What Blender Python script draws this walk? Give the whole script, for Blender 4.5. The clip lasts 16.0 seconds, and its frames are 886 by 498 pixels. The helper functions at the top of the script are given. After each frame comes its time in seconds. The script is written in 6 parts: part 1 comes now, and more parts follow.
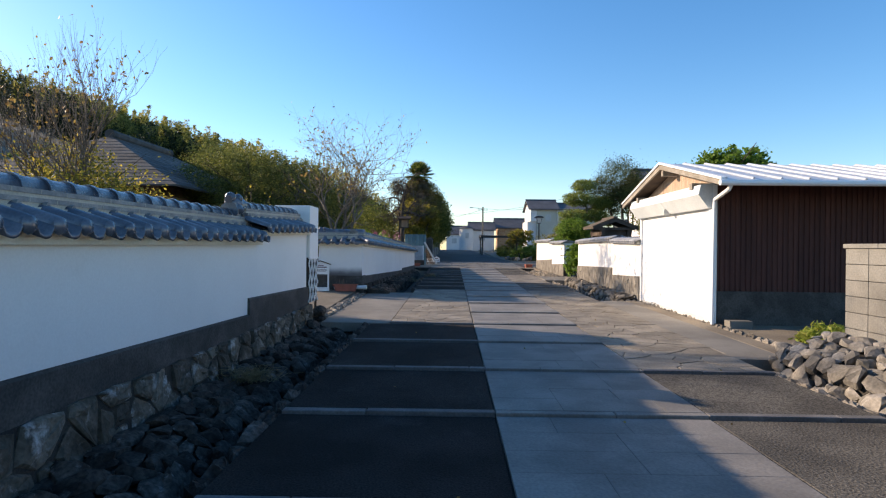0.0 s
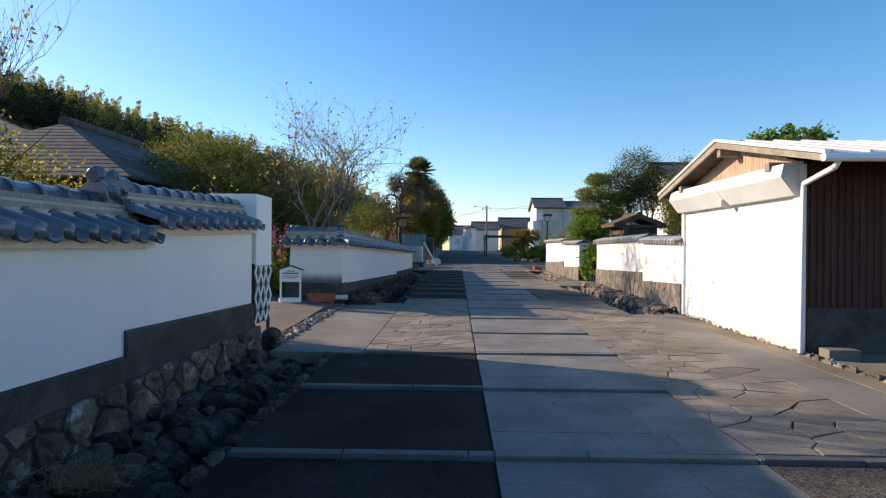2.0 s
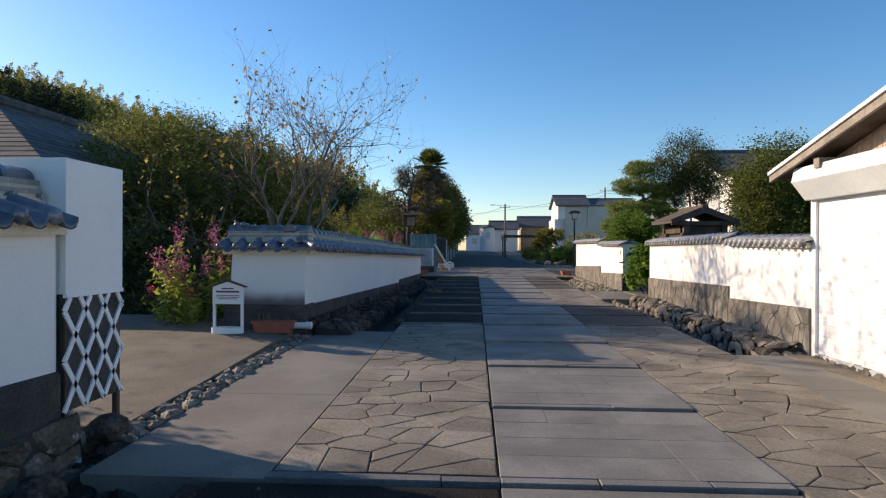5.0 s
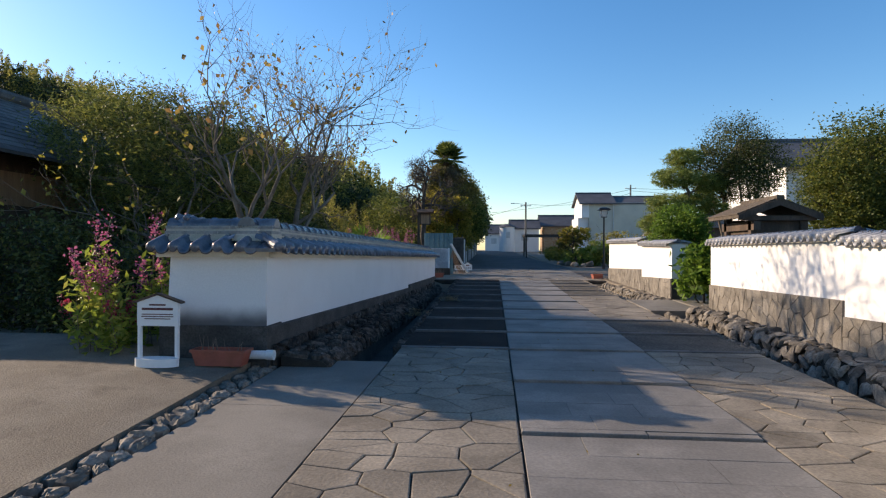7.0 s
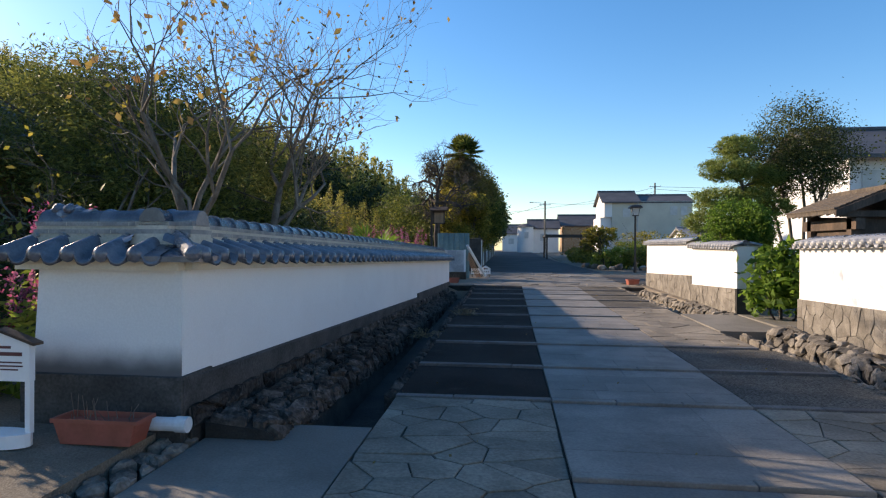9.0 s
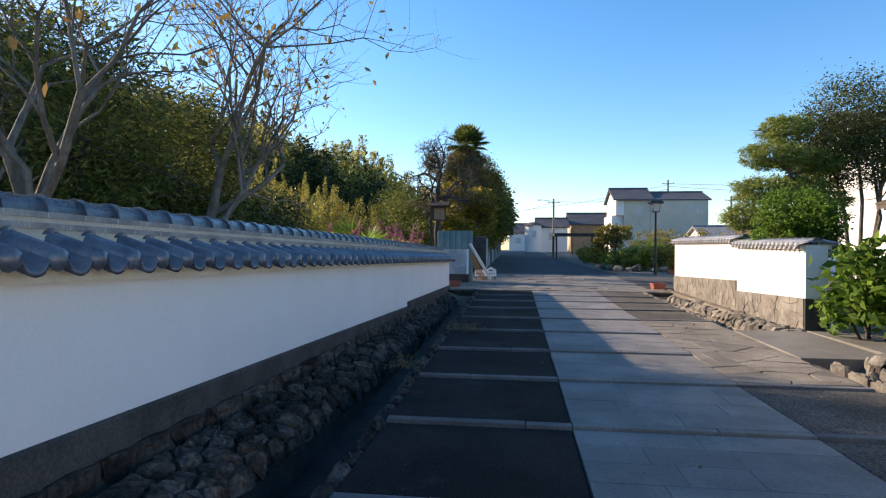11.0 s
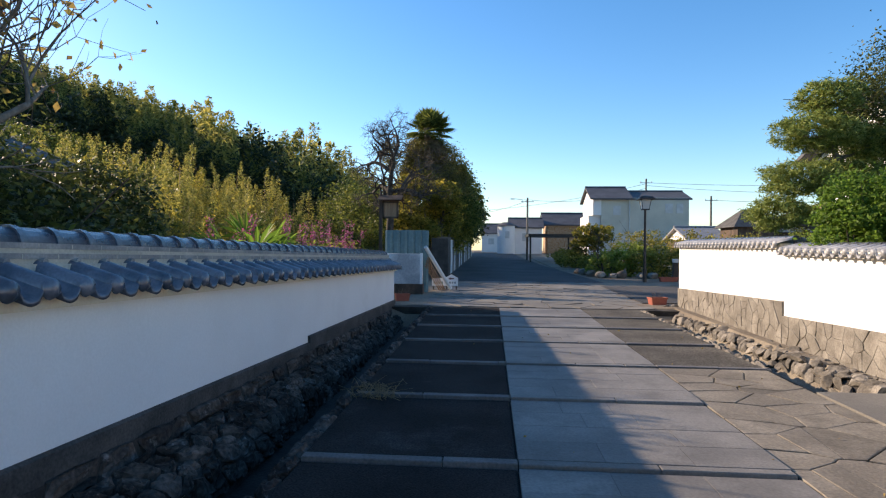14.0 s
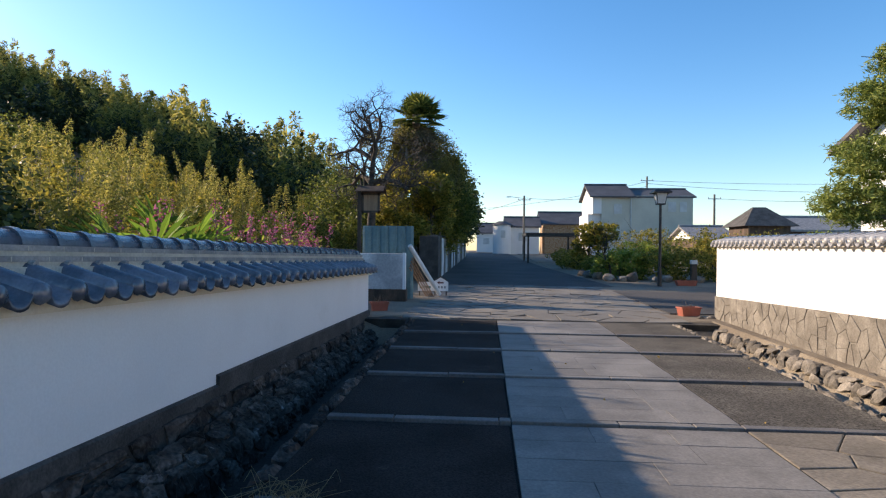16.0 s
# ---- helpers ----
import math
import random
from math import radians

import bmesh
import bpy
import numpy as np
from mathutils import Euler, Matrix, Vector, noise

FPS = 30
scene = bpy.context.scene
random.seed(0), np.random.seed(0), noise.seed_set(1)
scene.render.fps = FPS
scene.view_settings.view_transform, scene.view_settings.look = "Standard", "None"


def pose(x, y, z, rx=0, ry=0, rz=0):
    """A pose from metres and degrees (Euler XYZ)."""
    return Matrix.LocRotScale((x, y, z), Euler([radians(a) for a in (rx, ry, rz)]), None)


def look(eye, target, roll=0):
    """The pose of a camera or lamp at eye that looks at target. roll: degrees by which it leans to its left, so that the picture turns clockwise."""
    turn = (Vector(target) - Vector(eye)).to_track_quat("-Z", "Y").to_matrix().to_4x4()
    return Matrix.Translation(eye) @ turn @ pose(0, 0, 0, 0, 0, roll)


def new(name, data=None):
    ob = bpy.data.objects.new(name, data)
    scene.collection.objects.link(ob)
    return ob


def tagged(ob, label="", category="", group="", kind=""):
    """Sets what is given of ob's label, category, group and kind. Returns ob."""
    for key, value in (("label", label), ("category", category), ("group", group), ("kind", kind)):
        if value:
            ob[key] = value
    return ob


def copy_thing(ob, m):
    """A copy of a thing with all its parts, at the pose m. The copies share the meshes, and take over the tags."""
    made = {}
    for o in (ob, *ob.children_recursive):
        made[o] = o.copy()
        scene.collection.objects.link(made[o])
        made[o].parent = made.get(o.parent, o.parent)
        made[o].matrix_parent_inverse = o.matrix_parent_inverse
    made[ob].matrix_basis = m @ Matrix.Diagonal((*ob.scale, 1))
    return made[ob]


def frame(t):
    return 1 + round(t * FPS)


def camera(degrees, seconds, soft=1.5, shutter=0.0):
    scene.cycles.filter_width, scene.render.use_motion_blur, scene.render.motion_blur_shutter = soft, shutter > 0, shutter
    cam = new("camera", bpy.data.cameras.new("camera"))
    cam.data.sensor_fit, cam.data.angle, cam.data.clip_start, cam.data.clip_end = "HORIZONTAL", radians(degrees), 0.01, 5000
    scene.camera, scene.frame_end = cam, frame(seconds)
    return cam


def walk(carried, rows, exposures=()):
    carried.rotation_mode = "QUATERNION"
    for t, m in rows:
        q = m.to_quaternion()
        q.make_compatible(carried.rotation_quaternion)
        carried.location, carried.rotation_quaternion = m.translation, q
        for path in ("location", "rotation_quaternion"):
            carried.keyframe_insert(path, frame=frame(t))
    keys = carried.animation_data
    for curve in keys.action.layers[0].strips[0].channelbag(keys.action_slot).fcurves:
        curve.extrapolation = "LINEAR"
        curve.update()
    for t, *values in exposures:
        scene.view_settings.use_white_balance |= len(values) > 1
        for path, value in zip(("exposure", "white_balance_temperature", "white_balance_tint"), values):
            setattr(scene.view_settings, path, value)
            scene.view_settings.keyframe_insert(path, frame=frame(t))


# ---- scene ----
cam = camera(74.3, 16.0, soft=1.2)
METRES, EYE, TILT, LEAN, TURN = 20.8, 1.5, 0.0, 0.0, 1.0
ROWS = [
    (0.0, 0.0, 0.0, 0.0, 0.0, -0.13, -0.62),
    (0.5, 0.0023, 0.0343, 0.0008, 0.02, -0.08, -0.46),
    (1.0, 0.0038, 0.0664, 0.0011, 0.22, -0.11, -0.48),
    (1.5, 0.0084, 0.1005, 0.001, 0.16, -0.08, -0.35),
    (2.0, 0.0077, 0.1327, 0.0014, 0.37, -0.11, -0.46),
    (2.5, 0.0091, 0.1646, 0.0006, 0.34, -0.04, -0.41),
    (3.0, 0.0099, 0.1982, 0.0027, 0.48, -0.12, -0.32),
    (3.5, 0.0099, 0.2298, 0.0026, 0.5, -0.09, -0.41),
    (4.0, 0.0119, 0.264, 0.0054, 0.69, -0.13, -0.32),
    (4.5, 0.012, 0.294, 0.005, 1.15, -0.07, -0.4),
    (5.0, 0.016, 0.3256, 0.0061, 2.09, -0.12, -0.2),
    (7.5, 0.0138, 0.4769, 0.0066, 4.09, -0.12, -0.34),
    (8.0, 0.0104, 0.506, 0.0073, 4.26, -0.06, -0.48),
    (8.5, 0.0093, 0.5371, 0.0094, 4.99, -0.09, -0.32),
    (11.0, 0.0088, 0.6836, 0.0091, 6.19, -0.19, -0.3),
    (11.5, 0.0137, 0.713, 0.0084, 5.51, -0.16, -0.34),
    (12.0, 0.0184, 0.7447, 0.0104, 4.63, -0.18, -0.3),
    (12.5, 0.0205, 0.7758, 0.0112, 4.12, -0.18, -0.42),
    (13.0, 0.024, 0.809, 0.0128, 3.83, -0.17, -0.39),
    (13.5, 0.0227, 0.8415, 0.0135, 3.76, -0.22, -0.56),
    (14.0, 0.0242, 0.8738, 0.0135, 3.7, -0.14, -0.49),
    (14.5, 0.0219, 0.9036, 0.0136, 3.66, -0.14, -0.58),
    (15.0, 0.0235, 0.9348, 0.0133, 3.5, -0.12, -0.59),
    (15.5, 0.0233, 0.9664, 0.0125, 3.39, -0.17, -0.62),
    (16.0, 0.0254, 0.9966, 0.0121, 3.21, -0.13, -0.61),
]
EXPO = [(t, e + 0.05, 7200, 17) for t, e in ((0.0, 1.07), (2.0, 0.94), (3.5, 0.82), (5.0, 0.72), (7.5, 0.93), (8.5, 1.00), (11.0, 1.26), (13.0, 1.22), (16.0, 1.13))]
walk(cam, [(t, pose(0, 0, EYE, TILT, LEAN, TURN) @ pose(METRES * x, METRES * y, METRES * z, 90 + pitch, roll, yaw)) for t, x, y, z, yaw, pitch, roll in ROWS], exposures=EXPO)

# ---- light: low winter sun from the far left, clear sky ----
SUN = Vector((-1.0, 0.42, 0.40)).normalized()
EL, AZ = math.asin(SUN.z), math.atan2(SUN.x, SUN.y)
world = bpy.data.worlds.new("world")
scene.world = world
world.use_nodes = True
wn = world.node_tree.nodes
sky = wn.new("ShaderNodeTexSky")
sky.sky_type, sky.sun_disc, sky.sun_elevation, sky.sun_rotation = "NISHITA", False, EL, AZ
sky.altitude, sky.air_density, sky.dust_density, sky.ozone_density = 0, 1.0, 0.32, 3.5
tone = wn.new("ShaderNodeHueSaturation")
tone.inputs["Saturation"].default_value = 1.25
world.node_tree.links.new(sky.outputs[0], tone.inputs["Color"])
world.node_tree.links.new(tone.outputs[0], wn["Background"].inputs[0])
wn["Background"].inputs[1].default_value = 0.116
sun_data = bpy.data.lights.new("sun", "SUN")
sun_data.energy, sun_data.angle, sun_data.color = 3.7, radians(0.55), (1.0, 0.85, 0.66)
sun_lamp = new("sun", sun_data)
sun_lamp.matrix_world = look(SUN * 50, (0, 0, 0))

# ---- materials ----


def mat(name, c1, c2, scale=3.0, rough=0.8, bump=0.3, fine=40.0, grime=0.25, vary=0.0, metal=0.0, stretch=(1, 1, 1), spec=0.4, edge=(0.4, 0.6), spots=None):
    """Two colours mixed by a coarse noise, darkened by a fine one, with relief; vary: brightness from piece to piece.
    spots: (colour, scale, from, to, strength) of lichen, stains or worn patches."""
    m = bpy.data.materials.new(name)
    m.use_nodes = True
    n, l = m.node_tree.nodes, m.node_tree.links
    bsdf = n["Principled BSDF"]
    geo = n.new("ShaderNodeNewGeometry")
    mp = n.new("ShaderNodeMapping")
    mp.inputs["Scale"].default_value = stretch
    l.new(geo.outputs["Position"], mp.inputs[0])
    a, b = n.new("ShaderNodeTexNoise"), n.new("ShaderNodeTexNoise")
    for t, s, d in ((a, scale, 5), (b, fine, 3)):
        t.inputs["Scale"].default_value, t.inputs["Detail"].default_value = s, d
        l.new(mp.outputs[0], t.inputs["Vector"])
    ramp = n.new("ShaderNodeValToRGB")
    ramp.color_ramp.elements[0].position, ramp.color_ramp.elements[1].position = edge
    ramp.color_ramp.elements[0].color, ramp.color_ramp.elements[1].color = (*c1, 1), (*c2, 1)
    l.new(a.outputs[0], ramp.inputs[0])
    r2 = n.new("ShaderNodeMapRange")
    r2.inputs["From Min"].default_value, r2.inputs["From Max"].default_value = 0.3, 0.7
    r2.inputs["To Min"].default_value, r2.inputs["To Max"].default_value = 1 - grime, 1 + grime * 0.6
    l.new(b.outputs[0], r2.inputs[0])
    value = r2.outputs[0]
    if vary:
        info = n.new("ShaderNodeObjectInfo")
        r3 = n.new("ShaderNodeMapRange")
        r3.inputs["To Min"].default_value, r3.inputs["To Max"].default_value = 1 - vary, 1 + vary
        l.new(info.outputs["Random"], r3.inputs[0])
        mul = n.new("ShaderNodeMath")
        mul.operation = "MULTIPLY"
        l.new(value, mul.inputs[0])
        l.new(r3.outputs[0], mul.inputs[1])
        value = mul.outputs[0]
    hsv = n.new("ShaderNodeHueSaturation")
    colour = ramp.outputs[0]
    if spots:
        c = n.new("ShaderNodeTexNoise")
        c.inputs["Scale"].default_value, c.inputs["Detail"].default_value, c.inputs["Roughness"].default_value = spots[1], 6, 0.65
        l.new(mp.outputs[0], c.inputs["Vector"])
        r4 = n.new("ShaderNodeMapRange")
        r4.inputs["From Min"].default_value, r4.inputs["From Max"].default_value = spots[2], spots[3]
        r4.inputs["To Max"].default_value = spots[4]
        l.new(c.outputs[0], r4.inputs[0])
        mx = n.new("ShaderNodeMixRGB")
        mx.inputs[2].default_value = (*spots[0], 1)
        l.new(r4.outputs[0], mx.inputs[0])
        l.new(colour, mx.inputs[1])
        colour = mx.outputs[0]
    l.new(colour, hsv.inputs["Color"])
    l.new(value, hsv.inputs["Value"])
    l.new(hsv.outputs[0], bsdf.inputs["Base Color"])
    bsdf.inputs["Roughness"].default_value, bsdf.inputs["Metallic"].default_value = rough, metal
    bsdf.inputs["Specular IOR Level"].default_value = spec
    bp = n.new("ShaderNodeBump")
    bp.inputs["Strength"].default_value, bp.inputs["Distance"].default_value = bump, 0.01
    l.new(b.outputs[0], bp.inputs["Height"])
    l.new(bp.outputs[0], bsdf.inputs["Normal"])
    return m


def leaf_mat(name, *colours, through_light=0.5, rough=0.55):
    """Leaves: a colour for each leaf, light passing through them."""
    m = bpy.data.materials.new(name)
    m.use_nodes = True
    n, l = m.node_tree.nodes, m.node_tree.links
    bsdf, out = n["Principled BSDF"], n["Material Output"]
    geo = n.new("ShaderNodeNewGeometry")
    ramp = n.new("ShaderNodeValToRGB")
    els = ramp.color_ramp.elements
    while len(els) < len(colours):
        els.new(0.5)
    for i, c in enumerate(colours):
        els[i].position, els[i].color = i / max(1, len(colours) - 1), (*c, 1)
    l.new(geo.outputs["Random Per Island"], ramp.inputs[0])
    l.new(ramp.outputs[0], bsdf.inputs["Base Color"])
    bsdf.inputs["Roughness"].default_value = rough
    bsdf.inputs["Specular IOR Level"].default_value = 0.3
    tr, mix = n.new("ShaderNodeBsdfTranslucent"), n.new("ShaderNodeMixShader")
    l.new(ramp.outputs[0], tr.inputs[0])
    mix.inputs[0].default_value = through_light
    l.new(bsdf.outputs[0], mix.inputs[1])
    l.new(tr.outputs[0], mix.inputs[2])
    l.new(mix.outputs[0], out.inputs[0])
    return m


PLASTER = mat("white_plaster", (0.80, 0.79, 0.765), (0.765, 0.755, 0.73), 0.9, 0.85, 0.10, 60, 0.04, spots=((0.60, 0.575, 0.52), 1.7, 0.60, 0.80, 0.35))
PLASTER_DIRTY = mat("weathered_plaster", (0.74, 0.73, 0.70), (0.40, 0.40, 0.40), 1.5, 0.9, 0.2, 25, 0.15)
BEDDING = mat("grey_bedding_mortar", (0.44, 0.41, 0.34), (0.54, 0.50, 0.42), 3, 0.9, 0.2, 50, 0.15)
CORNICE = mat("cream_plaster", (0.62, 0.57, 0.46), (0.70, 0.66, 0.56), 2.0, 0.9, 0.15, 50, 0.08)
PLINTH = mat("grey_render", (0.050, 0.048, 0.045), (0.082, 0.078, 0.072), 2.5, 0.9, 0.6, 50, 0.35, spots=((0.035, 0.032, 0.028), 4, 0.5, 0.65, 0.6))
KAWARA = mat("grey_roof_tile", (0.070, 0.080, 0.100), (0.120, 0.132, 0.158), 6, 0.27, 0.12, 60, 0.15, vary=0.2, spec=0.75, spots=((0.19, 0.19, 0.18), 9, 0.60, 0.75, 0.5))
KAWARA_SUNLIT = mat("sunlit_pale_tile", (0.26, 0.265, 0.275), (0.36, 0.365, 0.375), 6, 0.4, 0.15, 60, 0.2, vary=0.2)
KAWARA_FLAT = mat("grey_noshi_tile", (0.20, 0.20, 0.20), (0.30, 0.295, 0.28), 5, 0.6, 0.2, 60, 0.2)
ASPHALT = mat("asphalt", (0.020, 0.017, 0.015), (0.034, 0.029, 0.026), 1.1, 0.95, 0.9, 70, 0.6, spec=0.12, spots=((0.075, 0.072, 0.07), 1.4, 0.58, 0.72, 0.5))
ASPHALT_PALE = mat("pale_asphalt", (0.085, 0.078, 0.066), (0.135, 0.123, 0.102), 1.3, 0.95, 1.0, 55, 0.75, spec=0.2)
ASPHALT_FAR = mat("old_asphalt", (0.048, 0.047, 0.046), (0.075, 0.073, 0.07), 0.5, 0.9, 0.6, 90, 0.25)
FLAG = mat("flagstone", (0.160, 0.150, 0.134), (0.225, 0.211, 0.188), 1.6, 0.72, 0.25, 45, 0.18, vary=0.09, spots=((0.115, 0.106, 0.092), 2.3, 0.52, 0.70, 0.6))
KERB = mat("kerb_stone", (0.10, 0.097, 0.093), (0.15, 0.145, 0.138), 2.2, 0.8, 0.35, 45, 0.25, vary=0.15)
CRAZY = mat("crazy_paving_stone", (0.182, 0.156, 0.119), (0.262, 0.227, 0.175), 1.8, 0.8, 0.5, 40, 0.26, vary=0.2, spots=((0.11, 0.093, 0.068), 1.3, 0.50, 0.66, 0.65))
CONCRETE = mat("concrete", (0.160, 0.148, 0.127), (0.215, 0.20, 0.172), 0.9, 0.85, 0.3, 60, 0.16, spots=((0.11, 0.10, 0.082), 1.6, 0.50, 0.70, 0.55))
JOINT = mat("joint_earth", (0.028, 0.025, 0.021), (0.05, 0.044, 0.037), 4, 0.95, 0.5, 60, 0.3)
DITCH_SHADE = mat("ditch_shade", (0.014, 0.012, 0.010), (0.03, 0.026, 0.021), 3, 0.8, 0.7, 40, 0.4)
SAND = mat("sandy_gravel", (0.155, 0.132, 0.10), (0.215, 0.187, 0.145), 1.2, 0.95, 0.8, 70, 0.35, spots=((0.09, 0.075, 0.055), 1.8, 0.52, 0.70, 0.7))
MORTAR = mat("paving_mortar", (0.035, 0.030, 0.024), (0.11, 0.098, 0.08), 4, 0.9, 0.4, 60, 0.3)
EARTH = mat("earth", (0.16, 0.13, 0.095), (0.24, 0.20, 0.145), 0.7, 0.95, 0.5, 40, 0.3)
RUBBLE = mat("dark_rubble_stone", (0.034, 0.028, 0.024), (0.125, 0.107, 0.092), 5.0, 0.85, 1.0, 30, 0.5, vary=0.5, edge=(0.4, 0.8), spec=0.15, spots=((0.25, 0.245, 0.235), 9, 0.60, 0.72, 0.6))
FACE_STONE = mat("lichened_wall_stone", (0.075, 0.065, 0.050), (0.165, 0.145, 0.115), 4.0, 0.85, 0.9, 30, 0.35, vary=0.4, edge=(0.35, 0.7), spec=0.2, spots=((0.38, 0.38, 0.365), 6, 0.55, 0.67, 0.8))
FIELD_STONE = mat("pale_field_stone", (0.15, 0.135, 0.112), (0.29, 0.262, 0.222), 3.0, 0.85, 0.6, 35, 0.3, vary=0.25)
RUBBLE_LIGHT = mat("field_stone", (0.105, 0.092, 0.075), (0.225, 0.20, 0.165), 3.0, 0.85, 0.8, 35, 0.35, vary=0.35, spots=((0.06, 0.053, 0.043), 5, 0.52, 0.68, 0.6))
DADO = mat("grey_brown_stone", (0.150, 0.134, 0.112), (0.225, 0.205, 0.174), 3.5, 0.8, 0.45, 45, 0.25, vary=0.16, spots=((0.10, 0.088, 0.07), 3, 0.52, 0.70, 0.6))
GROUT = mat("grout", (0.15, 0.138, 0.118), (0.20, 0.187, 0.163), 3, 0.9, 0.3, 50, 0.15)
BLOCK = mat("concrete_block", (0.235, 0.225, 0.198), (0.155, 0.148, 0.13), 1.6, 0.9, 0.5, 45, 0.2, vary=0.07)
WHITE_METAL = mat("white_painted_steel", (0.80, 0.80, 0.80), (0.77, 0.77, 0.76), 1.2, 0.42, 0.04, 30, 0.02)
HOOD = mat("chalky_white_steel", (0.66, 0.70, 0.71), (0.58, 0.62, 0.63), 1.5, 0.5, 0.08, 30, 0.08, spots=((0.42, 0.24, 0.11), 1.6, 0.68, 0.76, 0.6))
GABLE = mat("pale_gable_board", (0.46, 0.33, 0.24), (0.36, 0.25, 0.175), 3, 0.7, 0.3, 40, 0.2, stretch=(4, 4, 0.3))
GREY_METAL = mat("faded_painted_steel", (0.55, 0.56, 0.54), (0.47, 0.48, 0.46), 2, 0.5, 0.1, 30, 0.08)
RUST = mat("rusty_paint", (0.30, 0.15, 0.06), (0.45, 0.36, 0.25), 7, 0.8, 0.3, 50, 0.25)
BROWN_WALL = mat("brown_corrugated_steel", (0.105, 0.046, 0.038), (0.078, 0.036, 0.031), 2.0, 0.7, 0.1, 30, 0.15, stretch=(3, 3, 0.25), spec=0.12)
ROOF_METAL = mat("pale_roof_steel", (0.50, 0.53, 0.56), (0.58, 0.60, 0.62), 1.5, 0.35, 0.05, 20, 0.06, metal=0.2)
WOOD_DARK = mat("dark_wood", (0.06, 0.04, 0.028), (0.11, 0.072, 0.05), 4, 0.75, 0.3, 40, 0.25, stretch=(1, 1, 0.3))
WOOD_WARM = mat("warm_board", (0.36, 0.215, 0.125), (0.27, 0.155, 0.09), 3, 0.7, 0.3, 40, 0.2, stretch=(4, 4, 0.3))
SHINGLE = mat("dark_shingle", (0.115, 0.09, 0.066), (0.07, 0.056, 0.042), 5, 0.85, 0.4, 40, 0.3, stretch=(1, 4, 1))
WOOD_GREY = mat("weathered_wood", (0.33, 0.29, 0.24), (0.24, 0.21, 0.17), 4, 0.85, 0.3, 40, 0.25)
THATCH = mat("old_tile_roof", (0.060, 0.058, 0.055), (0.105, 0.10, 0.093), 2.5, 0.85, 0.5, 30, 0.3, vary=0.2)
TEAL = mat("teal_sheet", (0.085, 0.175, 0.19), (0.12, 0.22, 0.235), 2, 0.5, 0.15, 20, 0.12)
TERRA = mat("terracotta_plastic", (0.36, 0.10, 0.068), (0.29, 0.085, 0.055), 5, 0.6, 0.1, 40, 0.12)
PIPE = mat("pale_pvc", (0.66, 0.69, 0.70), (0.56, 0.59, 0.60), 4, 0.5, 0.05, 40, 0.08)
BLACK_METAL = mat("dark_bronze_metal", (0.035, 0.026, 0.022), (0.055, 0.042, 0.036), 6, 0.5, 0.1, 40, 0.15)
BARK = mat("bark", (0.13, 0.105, 0.08), (0.21, 0.18, 0.145), 9, 0.9, 0.7, 50, 0.3, stretch=(1, 1, 0.4))
BARK_PALE = mat("pale_bark", (0.165, 0.14, 0.112), (0.10, 0.083, 0.065), 9, 0.9, 0.6, 50, 0.25, stretch=(1, 1, 0.4))
BARK_DARK = mat("dark_bark", (0.05, 0.04, 0.033), (0.09, 0.075, 0.06), 9, 0.9, 0.7, 50, 0.3)
INK = mat("dark_lettering", (0.10, 0.035, 0.035), (0.12, 0.04, 0.04), 5, 0.7, 0.0, 20, 0.02)
INK_GREY = mat("grey_lettering", (0.24, 0.24, 0.26), (0.26, 0.26, 0.28), 5, 0.7, 0.0, 20, 0.02)
INK_BLUE = mat("blue_green_lettering", (0.05, 0.17, 0.16), (0.06, 0.20, 0.19), 5, 0.7, 0.0, 20, 0.02)
HOUSE_CREAM = mat("shaded_cream_render", (0.54, 0.52, 0.43), (0.48, 0.465, 0.385), 0.6, 0.85, 0.1, 20, 0.08, spots=((0.36, 0.35, 0.30), 0.8, 0.55, 0.75, 0.4))
HOUSE_WHITE = mat("white_house_render", (0.78, 0.77, 0.74), (0.72, 0.71, 0.69), 0.6, 0.85, 0.1, 20, 0.05)
HOUSE_ROOF = mat("slate_grey_roof", (0.075, 0.075, 0.08), (0.10, 0.10, 0.105), 1, 0.7, 0.2, 10, 0.15)
WINDOW_GLASS = mat("window_glass", (0.035, 0.05, 0.075), (0.025, 0.035, 0.05), 0.8, 0.12, 0.0, 5, 0.03, spec=0.35)
L_DARK = leaf_mat("dark_evergreen_leaves", (0.022, 0.032, 0.010), (0.045, 0.06, 0.016), (0.085, 0.10, 0.025), (0.14, 0.15, 0.035), through_light=0.3)
L_MID = leaf_mat("mid_green_leaves", (0.04, 0.06, 0.015), (0.085, 0.11, 0.022), (0.15, 0.175, 0.035), (0.24, 0.24, 0.05))
L_YELLOW = leaf_mat("yellow_green_leaves", (0.10, 0.105, 0.02), (0.21, 0.20, 0.035), (0.34, 0.29, 0.05), (0.44, 0.34, 0.07), through_light=0.6)
L_AUTUMN = leaf_mat("autumn_leaves", (0.30, 0.21, 0.06), (0.36, 0.26, 0.08), (0.21, 0.12, 0.05), (0.21, 0.19, 0.05), through_light=0.45)
L_PINE = leaf_mat("pine_needles", (0.085, 0.125, 0.028), (0.16, 0.21, 0.045), (0.26, 0.31, 0.07), (0.36, 0.38, 0.10), through_light=0.35)
L_BAMBOO = leaf_mat("bamboo_leaves", (0.12, 0.13, 0.030), (0.22, 0.22, 0.05), (0.35, 0.32, 0.08), (0.46, 0.39, 0.11), through_light=0.62)
